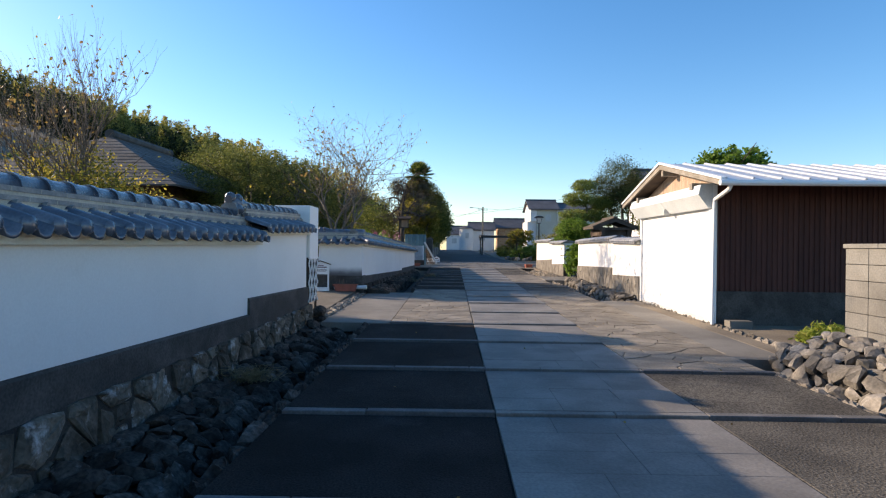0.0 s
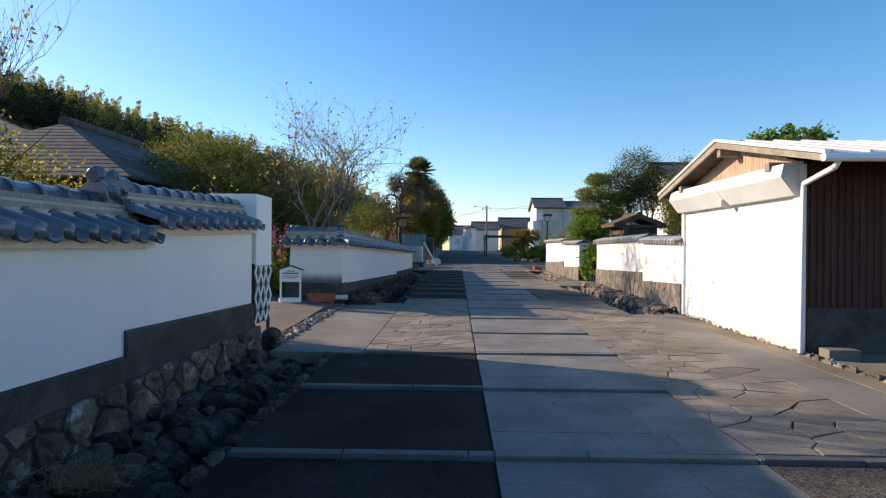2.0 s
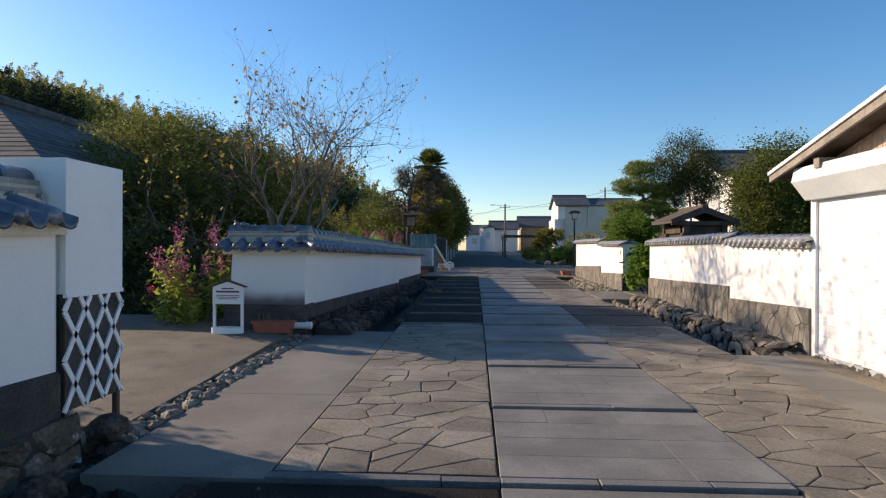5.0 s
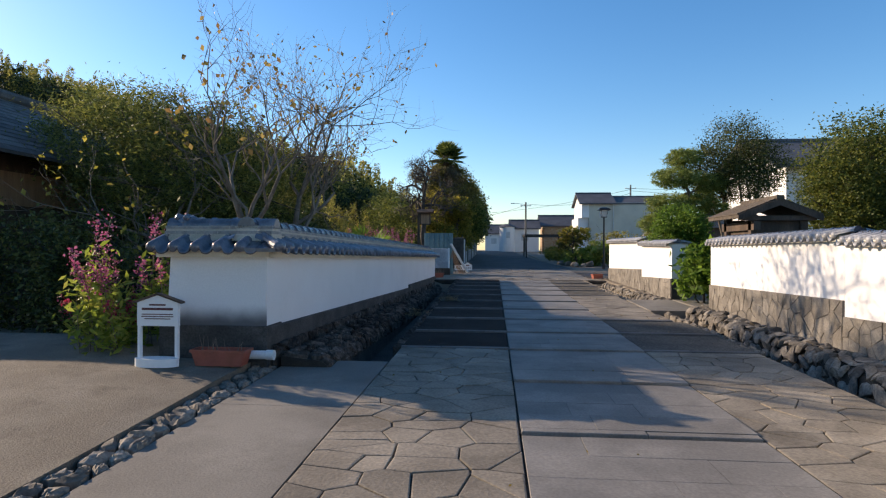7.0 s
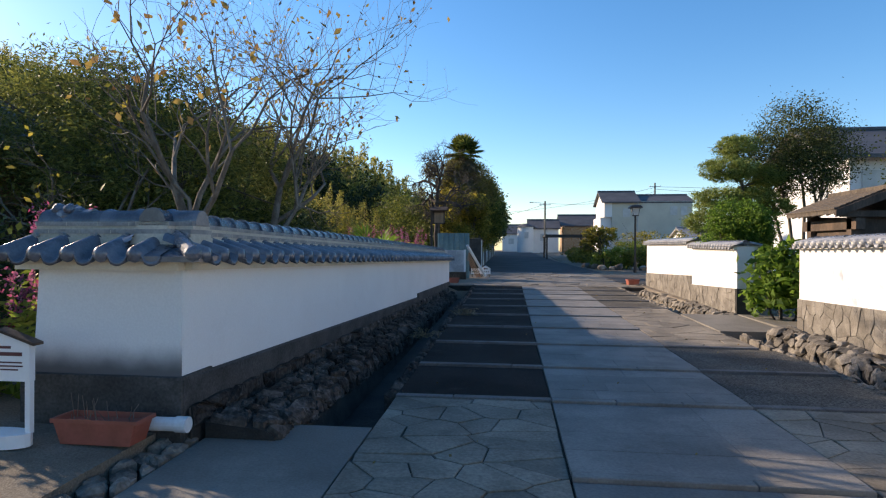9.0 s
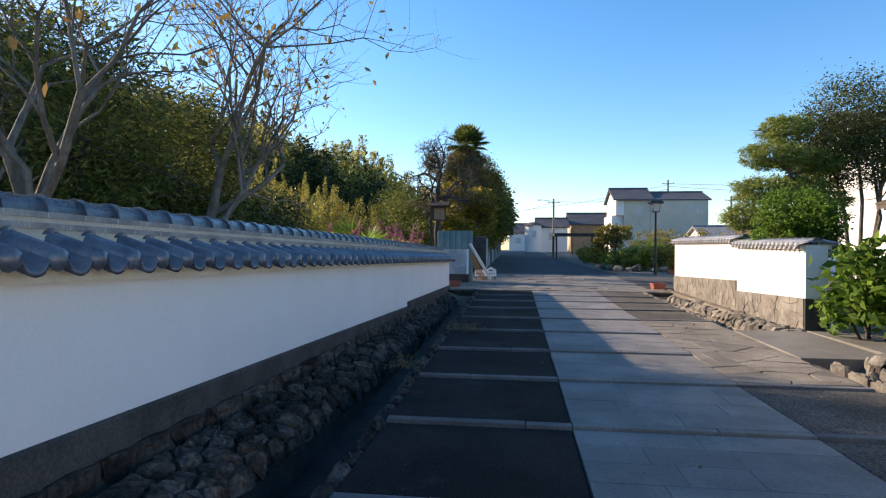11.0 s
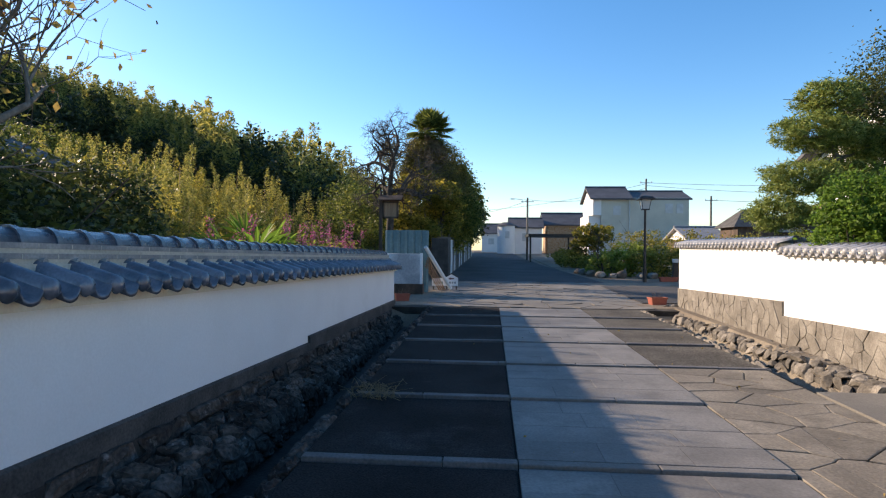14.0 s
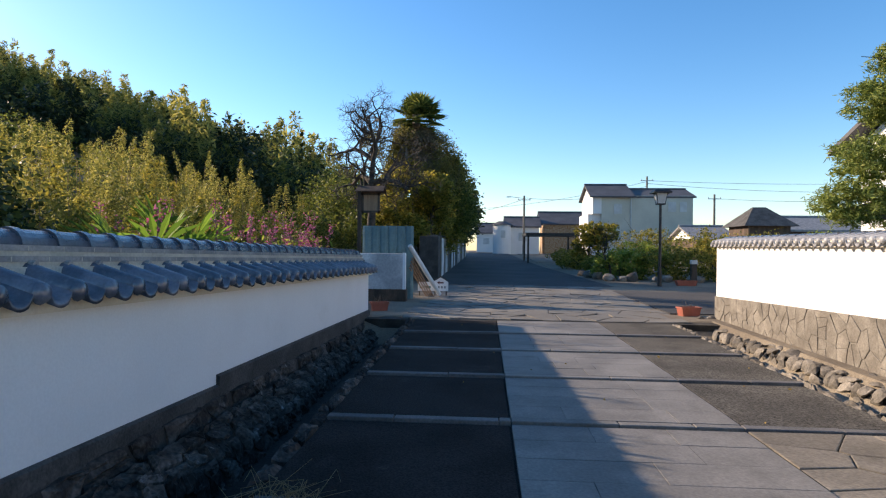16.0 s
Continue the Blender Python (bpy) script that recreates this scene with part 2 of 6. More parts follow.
L_BRIGHT = leaf_mat("bright_shrub_leaves", (0.06, 0.12, 0.018), (0.12, 0.21, 0.028), (0.19, 0.30, 0.045), through_light=0.6)
L_OLIVE = leaf_mat("olive_brown_leaves", (0.08, 0.075, 0.025), (0.15, 0.135, 0.04), (0.23, 0.20, 0.055), (0.28, 0.25, 0.07), through_light=0.6)
L_CYPRESS = leaf_mat("olive_green_sprays", (0.045, 0.06, 0.018), (0.10, 0.12, 0.03), (0.18, 0.195, 0.045), (0.28, 0.28, 0.07), through_light=0.5)
L_WOOD = leaf_mat("wood_and_shaded_bamboo_leaves", (0.018, 0.026, 0.010), (0.032, 0.045, 0.014), (0.055, 0.07, 0.02), through_light=0.25)
L_MAGENTA = leaf_mat("magenta_blossom", (0.34, 0.06, 0.14), (0.40, 0.13, 0.23), (0.26, 0.09, 0.17))
L_RED = leaf_mat("crimson_blossom", (0.36, 0.03, 0.07), (0.42, 0.06, 0.12), (0.25, 0.08, 0.07))
L_DRY = leaf_mat("dry_grass", (0.34, 0.27, 0.15), (0.44, 0.36, 0.21), (0.26, 0.20, 0.11))
L_SKIRT = leaf_mat("dead_palm_fronds", (0.10, 0.075, 0.045), (0.17, 0.125, 0.075), (0.13, 0.11, 0.05), through_light=0.15)
L_GRASS = leaf_mat("weeds", (0.16, 0.22, 0.03), (0.26, 0.32, 0.05), (0.34, 0.34, 0.08))



def rising_stain(m, low, high, colour):
    """Dark wash spattered up a rendered wall: full at height low, gone at high, with a ragged edge."""
    n, l = m.node_tree.nodes, m.node_tree.links
    bsdf = n["Principled BSDF"]
    clean = bsdf.inputs["Base Color"].links[0].from_socket
    geo, sep, rag = n.new("ShaderNodeNewGeometry"), n.new("ShaderNodeSeparateXYZ"), n.new("ShaderNodeTexNoise")
    rag.inputs["Scale"].default_value, rag.inputs["Detail"].default_value = 5, 6
    l.new(geo.outputs["Position"], sep.inputs[0])
    l.new(geo.outputs["Position"], rag.inputs["Vector"])
    add = n.new("ShaderNodeMath")
    add.operation, add.inputs[1].default_value = "MULTIPLY_ADD", 0.09
    l.new(rag.outputs[0], add.inputs[0])
    l.new(sep.outputs[2], add.inputs[2])
    rng_node = n.new("ShaderNodeMapRange")
    rng_node.interpolation_type = "SMOOTHSTEP"
    rng_node.inputs["From Min"].default_value, rng_node.inputs["From Max"].default_value = low + 0.045, high + 0.045
    rng_node.inputs["To Min"].default_value, rng_node.inputs["To Max"].default_value = 1.0, 0.0
    l.new(add.outputs[0], rng_node.inputs[0])
    mx = n.new("ShaderNodeMixRGB")
    mx.inputs[2].default_value = (*colour, 1)
    l.new(rng_node.outputs[0], mx.inputs[0])
    l.new(clean, mx.inputs[1])
    l.new(mx.outputs[0], bsdf.inputs["Base Color"])
    return m


PLASTER_STAINED = rising_stain(mat("splashed_plaster", (0.78, 0.77, 0.745), (0.74, 0.73, 0.71), 0.9, 0.85, 0.12, 60, 0.05), 0.74, 0.97, (0.12, 0.12, 0.122))

# ---- builders ----


def Z(y):
    """Height of the ground along the gently rising lane."""
    return 0.0135 * min(max(y, -40.0), 88.0) - 0.004 * max(0.0, y - 88.0)


def mesh_ob(name, verts, faces, material, parent=None, label="", smooth=False):
    me = bpy.data.meshes.new(name)
    me.from_pydata(verts, [], faces)
    me.materials.append(material)
    if smooth:
        me.polygons.foreach_set("use_smooth", [True] * len(me.polygons))
    ob = new(name, me)
    ob.parent = parent
    if label:
        ob["label"] = label
    return ob


def part(name, bm, material, parent=None, label="", smooth=False):
    me = bpy.data.meshes.new(name)
    bm.to_mesh(me)
    bm.free()
    me.materials.append(material)
    if smooth:
        me.polygons.foreach_set("use_smooth", [True] * len(me.polygons))
    ob = new(name, me)
    ob.parent = parent
    if label:
        ob["label"] = label
    return ob


def share(ob_mesh, name, m, parent):
    ob = new(name, ob_mesh)
    ob.parent = parent
    ob.matrix_basis = m
    return ob


def thing(name, label, category, at=(0, 0, 0), group=""):
    ob = new(name)
    ob.location = at
    ob.empty_display_size = 0.2
    return tagged(ob, label, category, group)


def cuboid(bm, x0, x1, y0, y1, z0, z1):
    m = Matrix.LocRotScale(((x0 + x1) / 2, (y0 + y1) / 2, (z0 + z1) / 2), None, (abs(x1 - x0), abs(y1 - y0), abs(z1 - z0)))
    return bmesh.ops.create_cube(bm, size=1, matrix=m)["verts"]


def box(name, x0, x1, y0, y1, z0, z1, material, parent=None, label="", bevel=0.0):
    bm = bmesh.new()
    cuboid(bm, x0, x1, y0, y1, z0, z1)
    if bevel:
        bmesh.ops.bevel(bm, geom=bm.edges[:], offset=bevel, segments=2, affect="EDGES", profile=0.6)
    return part(name, bm, material, parent, label)


def rod(bm, a, b, r0, r1=None, seg=10):
    a, b = Vector(a), Vector(b)
    d = b - a
    m = Matrix.Translation((a + b) / 2) @ d.to_track_quat("Z", "Y").to_matrix().to_4x4()
    bmesh.ops.create_cone(bm, cap_ends=True, segments=seg, radius1=r0, radius2=r0 if r1 is None else r1, depth=d.length, matrix=m)


def loft(name, stations, material, parent=None, label="", closed=True, smooth=False):
    """Sections with equal point counts joined one to the next; closed: each section is a ring and the ends are capped."""
    n = len(stations[0])
    verts = [p for s in stations for p in s]
    faces = []
    for i in range(len(stations) - 1):
        for j in range(n if closed else n - 1):
            k = (j + 1) % n
            faces.append((i * n + j, i * n + k, (i + 1) * n + k, (i + 1) * n + j))
    if closed:
        faces += [tuple(range(n))[::-1], tuple(range((len(stations) - 1) * n, len(stations) * n))]
    ob = mesh_ob(name, verts, faces, material, parent, label, smooth)
    bm = bmesh.new()
    bm.from_mesh(ob.data)
    bmesh.ops.recalc_face_normals(bm, faces=bm.faces[:])
    bm.to_mesh(ob.data)
    bm.free()
    return ob


def cells(w, h, size, rng, sx=1.0):
    """Irregular polygons that fill a rectangle w by h; sx stretches them along the first axis."""
    nu, nv = max(1, round(w / (size * sx))), max(1, round(h / size))
    pts = [(min(w, max(0, (i + rng.uniform(-0.15, 1.15)) * w / nu)), min(h, max(0, (j + rng.uniform(-0.15, 1.15)) * h / nv))) for i in range(nu) for j in range(nv)]
    p = np.array(pts)
    p[:, 0] /= sx
    out = []
    for i in range(len(p)):
        if not (0 <= pts[i][0] <= w and 0 <= pts[i][1] <= h):
            continue
        d = ((p - p[i]) ** 2).sum(1)
        d[i] = -1
        poly = [(0, 0), (w / sx, 0), (w / sx, h), (0, h)]
        for j in np.argsort(d)[1:22]:
            mid, nrm = (p[i] + p[j]) / 2, p[j] - p[i]
            kept = []
            for a in range(len(poly)):
                q, r = poly[a], poly[(a + 1) % len(poly)]
                dq = (q[0] - mid[0]) * nrm[0] + (q[1] - mid[1]) * nrm[1]
                dr = (r[0] - mid[0]) * nrm[0] + (r[1] - mid[1]) * nrm[1]
                if dq <= 0:
                    kept.append(q)
                if dq * dr < 0:
                    s = dq / (dq - dr)
                    kept.append((q[0] + s * (r[0] - q[0]), q[1] + s * (r[1] - q[1])))
            poly = kept
            if len(poly) < 3:
                break
        if len(poly) >= 3:
            out.append([(q[0] * sx, q[1]) for q in poly])
    return out


def stones(name, polys, place, gap, proud, dome, material, parent, rng, deep=0.03, rough=0.0, round_off=0.0, single=None):
    """A piece for each polygon: sides, a softened edge and a top; place(u, v, h) sets it in the world."""
    rest_v, rest_f = [], []
    for poly in polys:
        c = np.mean(poly, axis=0)
        ring = []
        for k in range(len(poly)):
            a, b = np.array(poly[k]), np.array(poly[(k + 1) % len(poly)])
            if np.hypot(*(b - a)) > 0.03:
                ring.append(a)
                if round_off:
                    ring.append((a + b) / 2)
        if len(ring) < 3:
            continue
        size = np.mean([np.hypot(*(r - c)) for r in ring])
        if size < 2 * gap:
            continue
        if round_off:
            ring = [c + (r - c) * (1 - round_off * (np.hypot(*(r - c)) / size - 0.8)) for r in ring]
        lift = proud * (1 + rng.uniform(-rough, rough))
        tilt = (rng.uniform(-rough, rough) * 0.06, rng.uniform(-rough, rough) * 0.06)
        n = len(ring)
        verts = []
        for shrink, h in ((gap / size, -deep), (gap / size, lift * 0.75), (gap / size + 0.012 / size + dome * 1.2, lift + dome * size * 0.6), (0.55, lift + dome * size)):
            for r in ring:
                q = c + (r - c) * max(0.05, 1 - shrink)
                verts.append(place(q[0], q[1], h + (tilt[0] * (q[0] - c[0]) + tilt[1] * (q[1] - c[1])) * (h > 0) + rng.uniform(-1, 1) * rough * 0.02 * (h > 0) * (dome > 0)))
        verts.append(place(c[0], c[1], lift + dome * size * 1.05))
        faces = []
        for i in range(3):
            for j in range(n):
                k = (j + 1) % n
                faces.append((i * n + j, i * n + k, (i + 1) * n + k, (i + 1) * n + j))
        faces += [(3 * n + j, 3 * n + (j + 1) % n, 4 * n) for j in range(n)]
        if single is None or single[0] <= c[0] <= single[1]:
            mesh_ob(name, verts, faces, material, parent, smooth=dome > 0.3)
        else:
            rest_f += [tuple(len(rest_v) + q for q in f) for f in faces]
            rest_v += verts
    if rest_v:
        tagged(mesh_ob(name + "_rest", rest_v, rest_f, material, parent), kind="stuff")


def leaves(name, pos, size, material, parent=None, label="", droop=0.3, long=1.8, seed=1, up=0.0):
    """Many folded leaves, two triangles each, at the points given."""
    rng = np.random.default_rng(seed)
    pos = np.asarray(pos, dtype=np.float32)
    n = len(pos)
    a = rng.normal(size=(n, 3))
    a[:, 2] = a[:, 2] * 0.6 - droop + up
    a /= np.linalg.norm(a, axis=1)[:, None]
    b = np.cross(a, rng.normal(size=(n, 3)))
    b /= np.linalg.norm(b, axis=1)[:, None] + 1e-9
    s = (size * rng.uniform(0.6, 1.3, n))[:, None]
    c = np.cross(a, b) * s * 0.12
    v = np.stack([pos - a * s * long / 2, pos + b * s / 2 + c, pos + a * s * long / 2, pos - b * s / 2 + c], 1).reshape(-1, 3)
    me = bpy.data.meshes.new(name)
    me.vertices.add(4 * n)
    me.vertices.foreach_set("co", v.astype(np.float32).ravel())
    base = np.arange(n)[:, None] * 4
    idx = (base + np.array([0, 1, 2, 0, 2, 3])).ravel()
    me.loops.add(6 * n)
    me.loops.foreach_set("vertex_index", idx.astype(np.int32))
    me.polygons.add(2 * n)
    me.polygons.foreach_set("loop_start", (np.arange(2 * n) * 3).astype(np.int32))
    me.update(calc_edges=True)
    me.materials.append(material)
    ob = new(name, me)
    ob.parent = parent
    if label:
        ob["label"] = label
    return ob


def clumps(blobs, count, rng, shell=0.55, sub=0.32, per=30):
    """Points gathered in tufts near the surface of ellipsoids (x, y, z, rx, ry, rz), with an uneven outline."""
    out = []
    vol = np.array([b[3] * b[4] + b[4] * b[5] + b[3] * b[5] for b in blobs])
    for b, share_n in zip(blobs, vol / vol.sum() * count):
        tufts = max(3, int(share_n / per))
        d = rng.normal(size=(tufts, 3))
        d /= np.linalg.norm(d, axis=1)[:, None]
        rad = rng.uniform(shell, 1.08, tufts)[:, None]
        ctr = d * rad * np.array(b[3:6]) + np.array(b[:3])
        r = min(b[3:6]) * sub * rng.uniform(0.5, 1.4, tufts)
        q = rng.normal(size=(tufts, per, 3)) * 0.5
        q[:, :, 2] *= 0.7
        out.append((ctr[:, None, :] + q * r[:, None, None]).reshape(-1, 3))
    return np.concatenate(out)


def plumes(stalks, per, rng):
    """Points for feathery upright canes: leaves thin out towards a nodding tip. stalks: rows of x, y, z, height, radius."""
    out = []
    for x, y, z, h, r in stalks:
        t = rng.uniform(0.12, 1.0, per) ** 0.8
        lean = rng.normal(size=2) * h * 0.12
        rad = r * (1.05 - t) ** 0.6 * np.sqrt(rng.uniform(0, 1, per))
        a = rng.uniform(0, 2 * math.pi, per)
        out.append(np.stack([x + lean[0] * t * t + rad * np.cos(a), y + lean[1] * t * t + rad * np.sin(a), z + h * t + rng.normal(size=per) * 0.05], 1))
    return np.concatenate(out)


def grow(base, height, rng, r0=0.1, spread=0.5, levels=4, splits=3, lean=(0, 0), first=0.3, wiggle=0.18, up=0.35, shrink=0.68, taper=0.62):
    """Limbs of a tree as segments (a, b, ra, rb), and the tips of its twigs."""
    segs, tips = [], []

    def limb(p, d, length, r, level):
        steps = 3 if level else 4
        pts = [p]
        for s in range(steps):
            d = (d + Vector(rng.normal(size=3)) * wiggle + Vector((0, 0, up * 0.25))).normalized()
            q = p + d * length / steps
            ra, rb = r * (1 - 0.45 * s / steps), r * (1 - 0.45 * (s + 1) / steps)
            segs.append((p.copy(), q.copy(), ra, rb))
            p = q
            pts.append(p)
            if level < levels and s >= (1 if level == 0 else 0):
                for _ in range(splits if s == steps - 1 else max(1, splits - 2)):
                    side = Vector(rng.normal(size=3)).cross(d).normalized()
                    nd = (d * (1 - spread) + side * spread + Vector((0, 0, up * 0.3))).normalized()
                    limb(p, nd, length * shrink * rng.uniform(0.75, 1.15), rb * taper, level + 1)
        if level >= levels - 1:
            tips.extend(pts[1:])

    limb(Vector(base), Vector((lean[0], lean[1], 1)).normalized(), height * first, r0, 0)
    return segs, tips


def limbs(name, segs, material, parent, label=""):
    verts, faces = [], []
    for a, b, ra, rb in segs:
        n = 6 if ra > 0.03 else (4 if ra > 0.012 else 3)
        d = (b - a).normalized()
        u = d.orthogonal().normalized()
        w = d.cross(u)
        k = len(verts)
        for p, r in ((a, ra), (b + d * rb * 0.4, rb)):
            for j in range(n):
                t = 2 * math.pi * j / n
                verts.append(p + (u * math.cos(t) + w * math.sin(t)) * r)
        faces += [(k + j, k + (j + 1) % n, k + n + (j + 1) % n, k + n + j) for j in range(n)]
    return mesh_ob(name, verts, faces, material, parent, label, True)

# ---- ground: one sheet, with the two ditches beside the lane ----
YS = [-600, -200, -60, -20, -10] + [i * 1.0 for i in range(-9, 60)] + [62, 66, 70, 75, 80, 84, 88, 92, 100, 120, 160, 240, 500, 1500, 3000]
XS = [-3000, -1000, -300, -120, -80, -60, -45, -35, -28, -22, -17, -13, -9, -6, -4.2, -3.3, -2.75, -2.56, -1.78, -1.62, -1.56, -1.14, -1.10, 3.42, 3.50, 3.56, 3.66, 3.72, 4.02, 4.10, 4.4, 4.9, 6, 9, 14, 22, 40, 80, 200, 600, 3000]


def ground_z(x, y):
    z = Z(y)
    if x < -7:
        s = min(1.0, max(0.0, (y - 24 - 0.2 * max(0, -x - 40)) / 30))
        z += min(18.0, 0.33 * (-7 - x)) * s * s * (3 - 2 * s) * min(1, max(0, (260 - y) / 120))
    ditch = -9.5 <= y < 31.5
    if ditch and -1.79 < x < -1.13:
        z -= 0.42
    elif ditch and (3.49 if y > 24.4 else 3.70) < x < 4.15:
        z -= 0.30
    elif ditch and -2.57 <= x <= -1.7:
        z -= 0.12
    elif -1.13 < x < 3.68:
        z -= 0.06
    elif ditch and x <= -2.57 and x > -13:
        z -= 0.02
    return z


gv = [(x, y, ground_z(x, y)) for y in YS for x in XS]
nx = len(XS)
gf = [(j * nx + i, j * nx + i + 1, (j + 1) * nx + i + 1, (j + 1) * nx + i) for j in range(len(YS) - 1) for i in range(nx - 1)]
ground = tagged(mesh_ob("ground", gv, gf, EARTH), "bare brown earth beside and under the lane", "ground", kind="structure")

# ---- the lane: shallow terraces, each with a stone bar along its front edge ----
STEPS = [-8.0, -5.9, -4.1, -2.2, -0.4, 1.4, 3.25, 5.03, 6.77, 8.62, 10.45, 12.15, 13.92, 15.62, 17.45, 18.95, 20.55, 22.17, 23.87, 25.47, 27.07, 28.60, 30.02, 31.55]
road = tagged(box("road", -1.0, 3.5, -8, 31.5, -0.4, -0.25, JOINT), "stepped lane of flagstone, asphalt and crazy paving", "road", kind="structure")


def top_of(i):
    return Z((STEPS[i] + STEPS[i + 1]) / 2) + 0.006


def left_edge(y):
    return -1.47 if y < 10.4 else -1.13


def slab(name, x0, x1, y0, y1, z, material, parent, deep=0.2, soft=0.012, label=""):
    """A flat stone or cast slab with softened upper edges."""
    s = min(soft, (x1 - x0) / 4)
    v = [(x0, y0, z - deep), (x1, y0, z - deep), (x1, y1, z - deep), (x0, y1, z - deep),
         (x0, y0, z - s), (x1, y0, z - s), (x1, y1, z - s), (x0, y1, z - s),
         (x0 + s, y0 + s, z), (x1 - s, y0 + s, z), (x1 - s, y1 - s, z), (x0 + s, y1 - s, z)]
    f = [(a + i, a + (i + 1) % 4, a + 4 + (i + 1) % 4, a + 4 + i) for a in (0, 4) for i in range(4)] + [(8, 9, 10, 11)]
    return mesh_ob(name, v, f, material, parent, label)


rs = random.Random(4)
for i in range(len(STEPS) - 1):
    y0, y1 = STEPS[i], STEPS[i + 1]
    z, left = top_of(i), left_edge(y0 + 0.1)
    bar = 0.10
    crazy_left, crazy_right = 10.4 < y0 < 17.4, 6.7 < y0 < 17.4 or 20.5 < y0 < 25.4
    right = 3.72 if y0 < 20 else 3.50
    # bed under the stones and the asphalt panels
    slab("bed", left + 0.02, right - 0.02, y0 + 0.03, y1 + 0.02, z - 0.03, JOINT, road, 0.2)
    # Left panels take the darker asphalt, right panels the paler one.
    if not crazy_left:
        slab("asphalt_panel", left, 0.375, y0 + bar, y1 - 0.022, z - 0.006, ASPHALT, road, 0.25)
    if not crazy_right:
        slab("asphalt_panel", 2.22, right, y0 + bar, y1 - 0.022, z - 0.006, ASPHALT_PALE, road, 0.25)
    # the bar
    xa = 0.385 if crazy_left and y0 > 10.5 else left
    xb = 2.2 if (6.8 < y0 < 17.4 or 20.6 < y0 < 25.4) else right
    x = xa
    while x < xb - 0.05:
        w = rs.uniform(0.55, 1.15)
        e = xb if xb - x - w < 0.35 else x + w
        for edge_x in (0.385, 2.205):
            if x < edge_x - 0.02 and e > edge_x - 0.3:
                e = min(e, edge_x) if x < edge_x - 0.02 else e
        slab("kerb_stone", x + 0.004, e - 0.004, y0 + rs.uniform(-0.006, 0.006), y0 + bar - 0.006, z + rs.uniform(-0.003, 0.003), FLAG if 0.3 < (x + e) / 2 < 2.3 else KERB, road, soft=0.006)
        x = e
    # rows of flagstones
    rows_n = 4
    depth = (y1 - y0 - bar - 0.022) / rows_n
    for r in range(rows_n):
        x = 0.385
        while x < 2.15:
            w = rs.choice((0.45, 0.6, 0.9, 1.25, 1.25))
            e = 2.205 if 2.205 - x - w < 0.3 else x + w
            ya = y0 + bar + r * depth
            slab("flagstone", x + 0.001, e - 0.001, ya + 0.001, ya + depth - 0.001, z + rs.uniform(-0.002, 0.0015), FLAG, road, 0.1, 0.0025)
            x = e

# Near-black strips that put the ditches' shade into the floor colour.
for x0, x1, ya, yb, dz in ((-1.78, -1.14, -9, 10.4, 0.405), (-1.78, -1.14, 16.6, 31.4, 0.405), (3.71, 4.04, -9, 7.5, 0.285), (3.71, 4.22, 14.9, 22.0, 0.285), (3.52, 4.22, 24.5, 31.4, 0.285)):
    tagged(loft("ditch_floor", [[(x0, y, Z(y) - dz), (x1, y, Z(y) - dz), (x1, y, Z(y) - dz - 0.05), (x0, y, Z(y) - dz - 0.05)] for y in (ya, (ya + yb) / 2, yb)], DITCH_SHADE), "dark strip on the ditch floor, the ditch's shade put into its colour", "ditch", kind="structure")

# ---- driveways bridging the ditches ----


def ramp(name, x0, x1, y0, y1, material, lift=0.0, deep=0.16, label=""):
    st = [[(x0, y, Z(y) + lift), (x1, y, Z(y) + lift), (x1, y, Z(y) + lift - deep), (x0, y, Z(y) + lift - deep)] for y in (y0, (y0 + y1) / 2, y1)]
    return tagged(loft(name, st, material), label, "driveway", kind="structure")


for a, b in ((10.47, 12.5), (12.508, 14.5), (14.508, 16.5)):
    ramp("driveway", -2.36, -1.135, a, b, CONCRETE, -0.004, label="pale concrete slab bridging the ditch at a yard entrance")
tagged(loft("yard", [[(x, y, Z(y) + 0.012 + k * (0.5 + 0.5 * min(1, (-2.66 - x) / 1.5))) for x in (-2.66, -3.4, -4.5, -12.0)] + [(-12.0, y, Z(y) - 0.2), (-2.66, y, Z(y) - 0.2)] for y, k in ((11.35, 0.0), (13, 0.03), (15.2, 0.12), (17.2, 0.14))], SAND),
       "pale sandy gravel of the yard entrance", "yard", kind="structure")
for a, b in ((7.62, 9.3), (9.308, 11.2), (11.208, 13.0), (13.008, 14.85)):
    ramp("driveway", 3.70, 4.74, a, b, CONCRETE, -0.004, label="concrete apron before the garage shutter")
ramp("driveway", 3.50, 4.62, 22.1, 24.42, CONCRETE, 0.016, label="concrete bridge slab before the garden gate")
box("driveway_strip", 4.62, 6.4, 22.0, 24.4, 0.1, 0.36, CONCRETE).parent = None
tagged(bpy.data.objects["driveway_strip"], "pale concrete threshold between the white walls", "driveway", kind="structure")

# ---- the crossing and the asphalt street beyond it ----
crossing = tagged(loft("crossing", [[(-2.6, y, Z(y) - 0.02), (9.0, y, Z(y) - 0.02), (9.0, y, Z(y) - 0.3), (-2.6, y, Z(y) - 0.3)] for y in (31.56, 34, 37, 40.0)], JOINT),
                  "crossing of worn crazy paving and flagstones", "road", kind="structure")
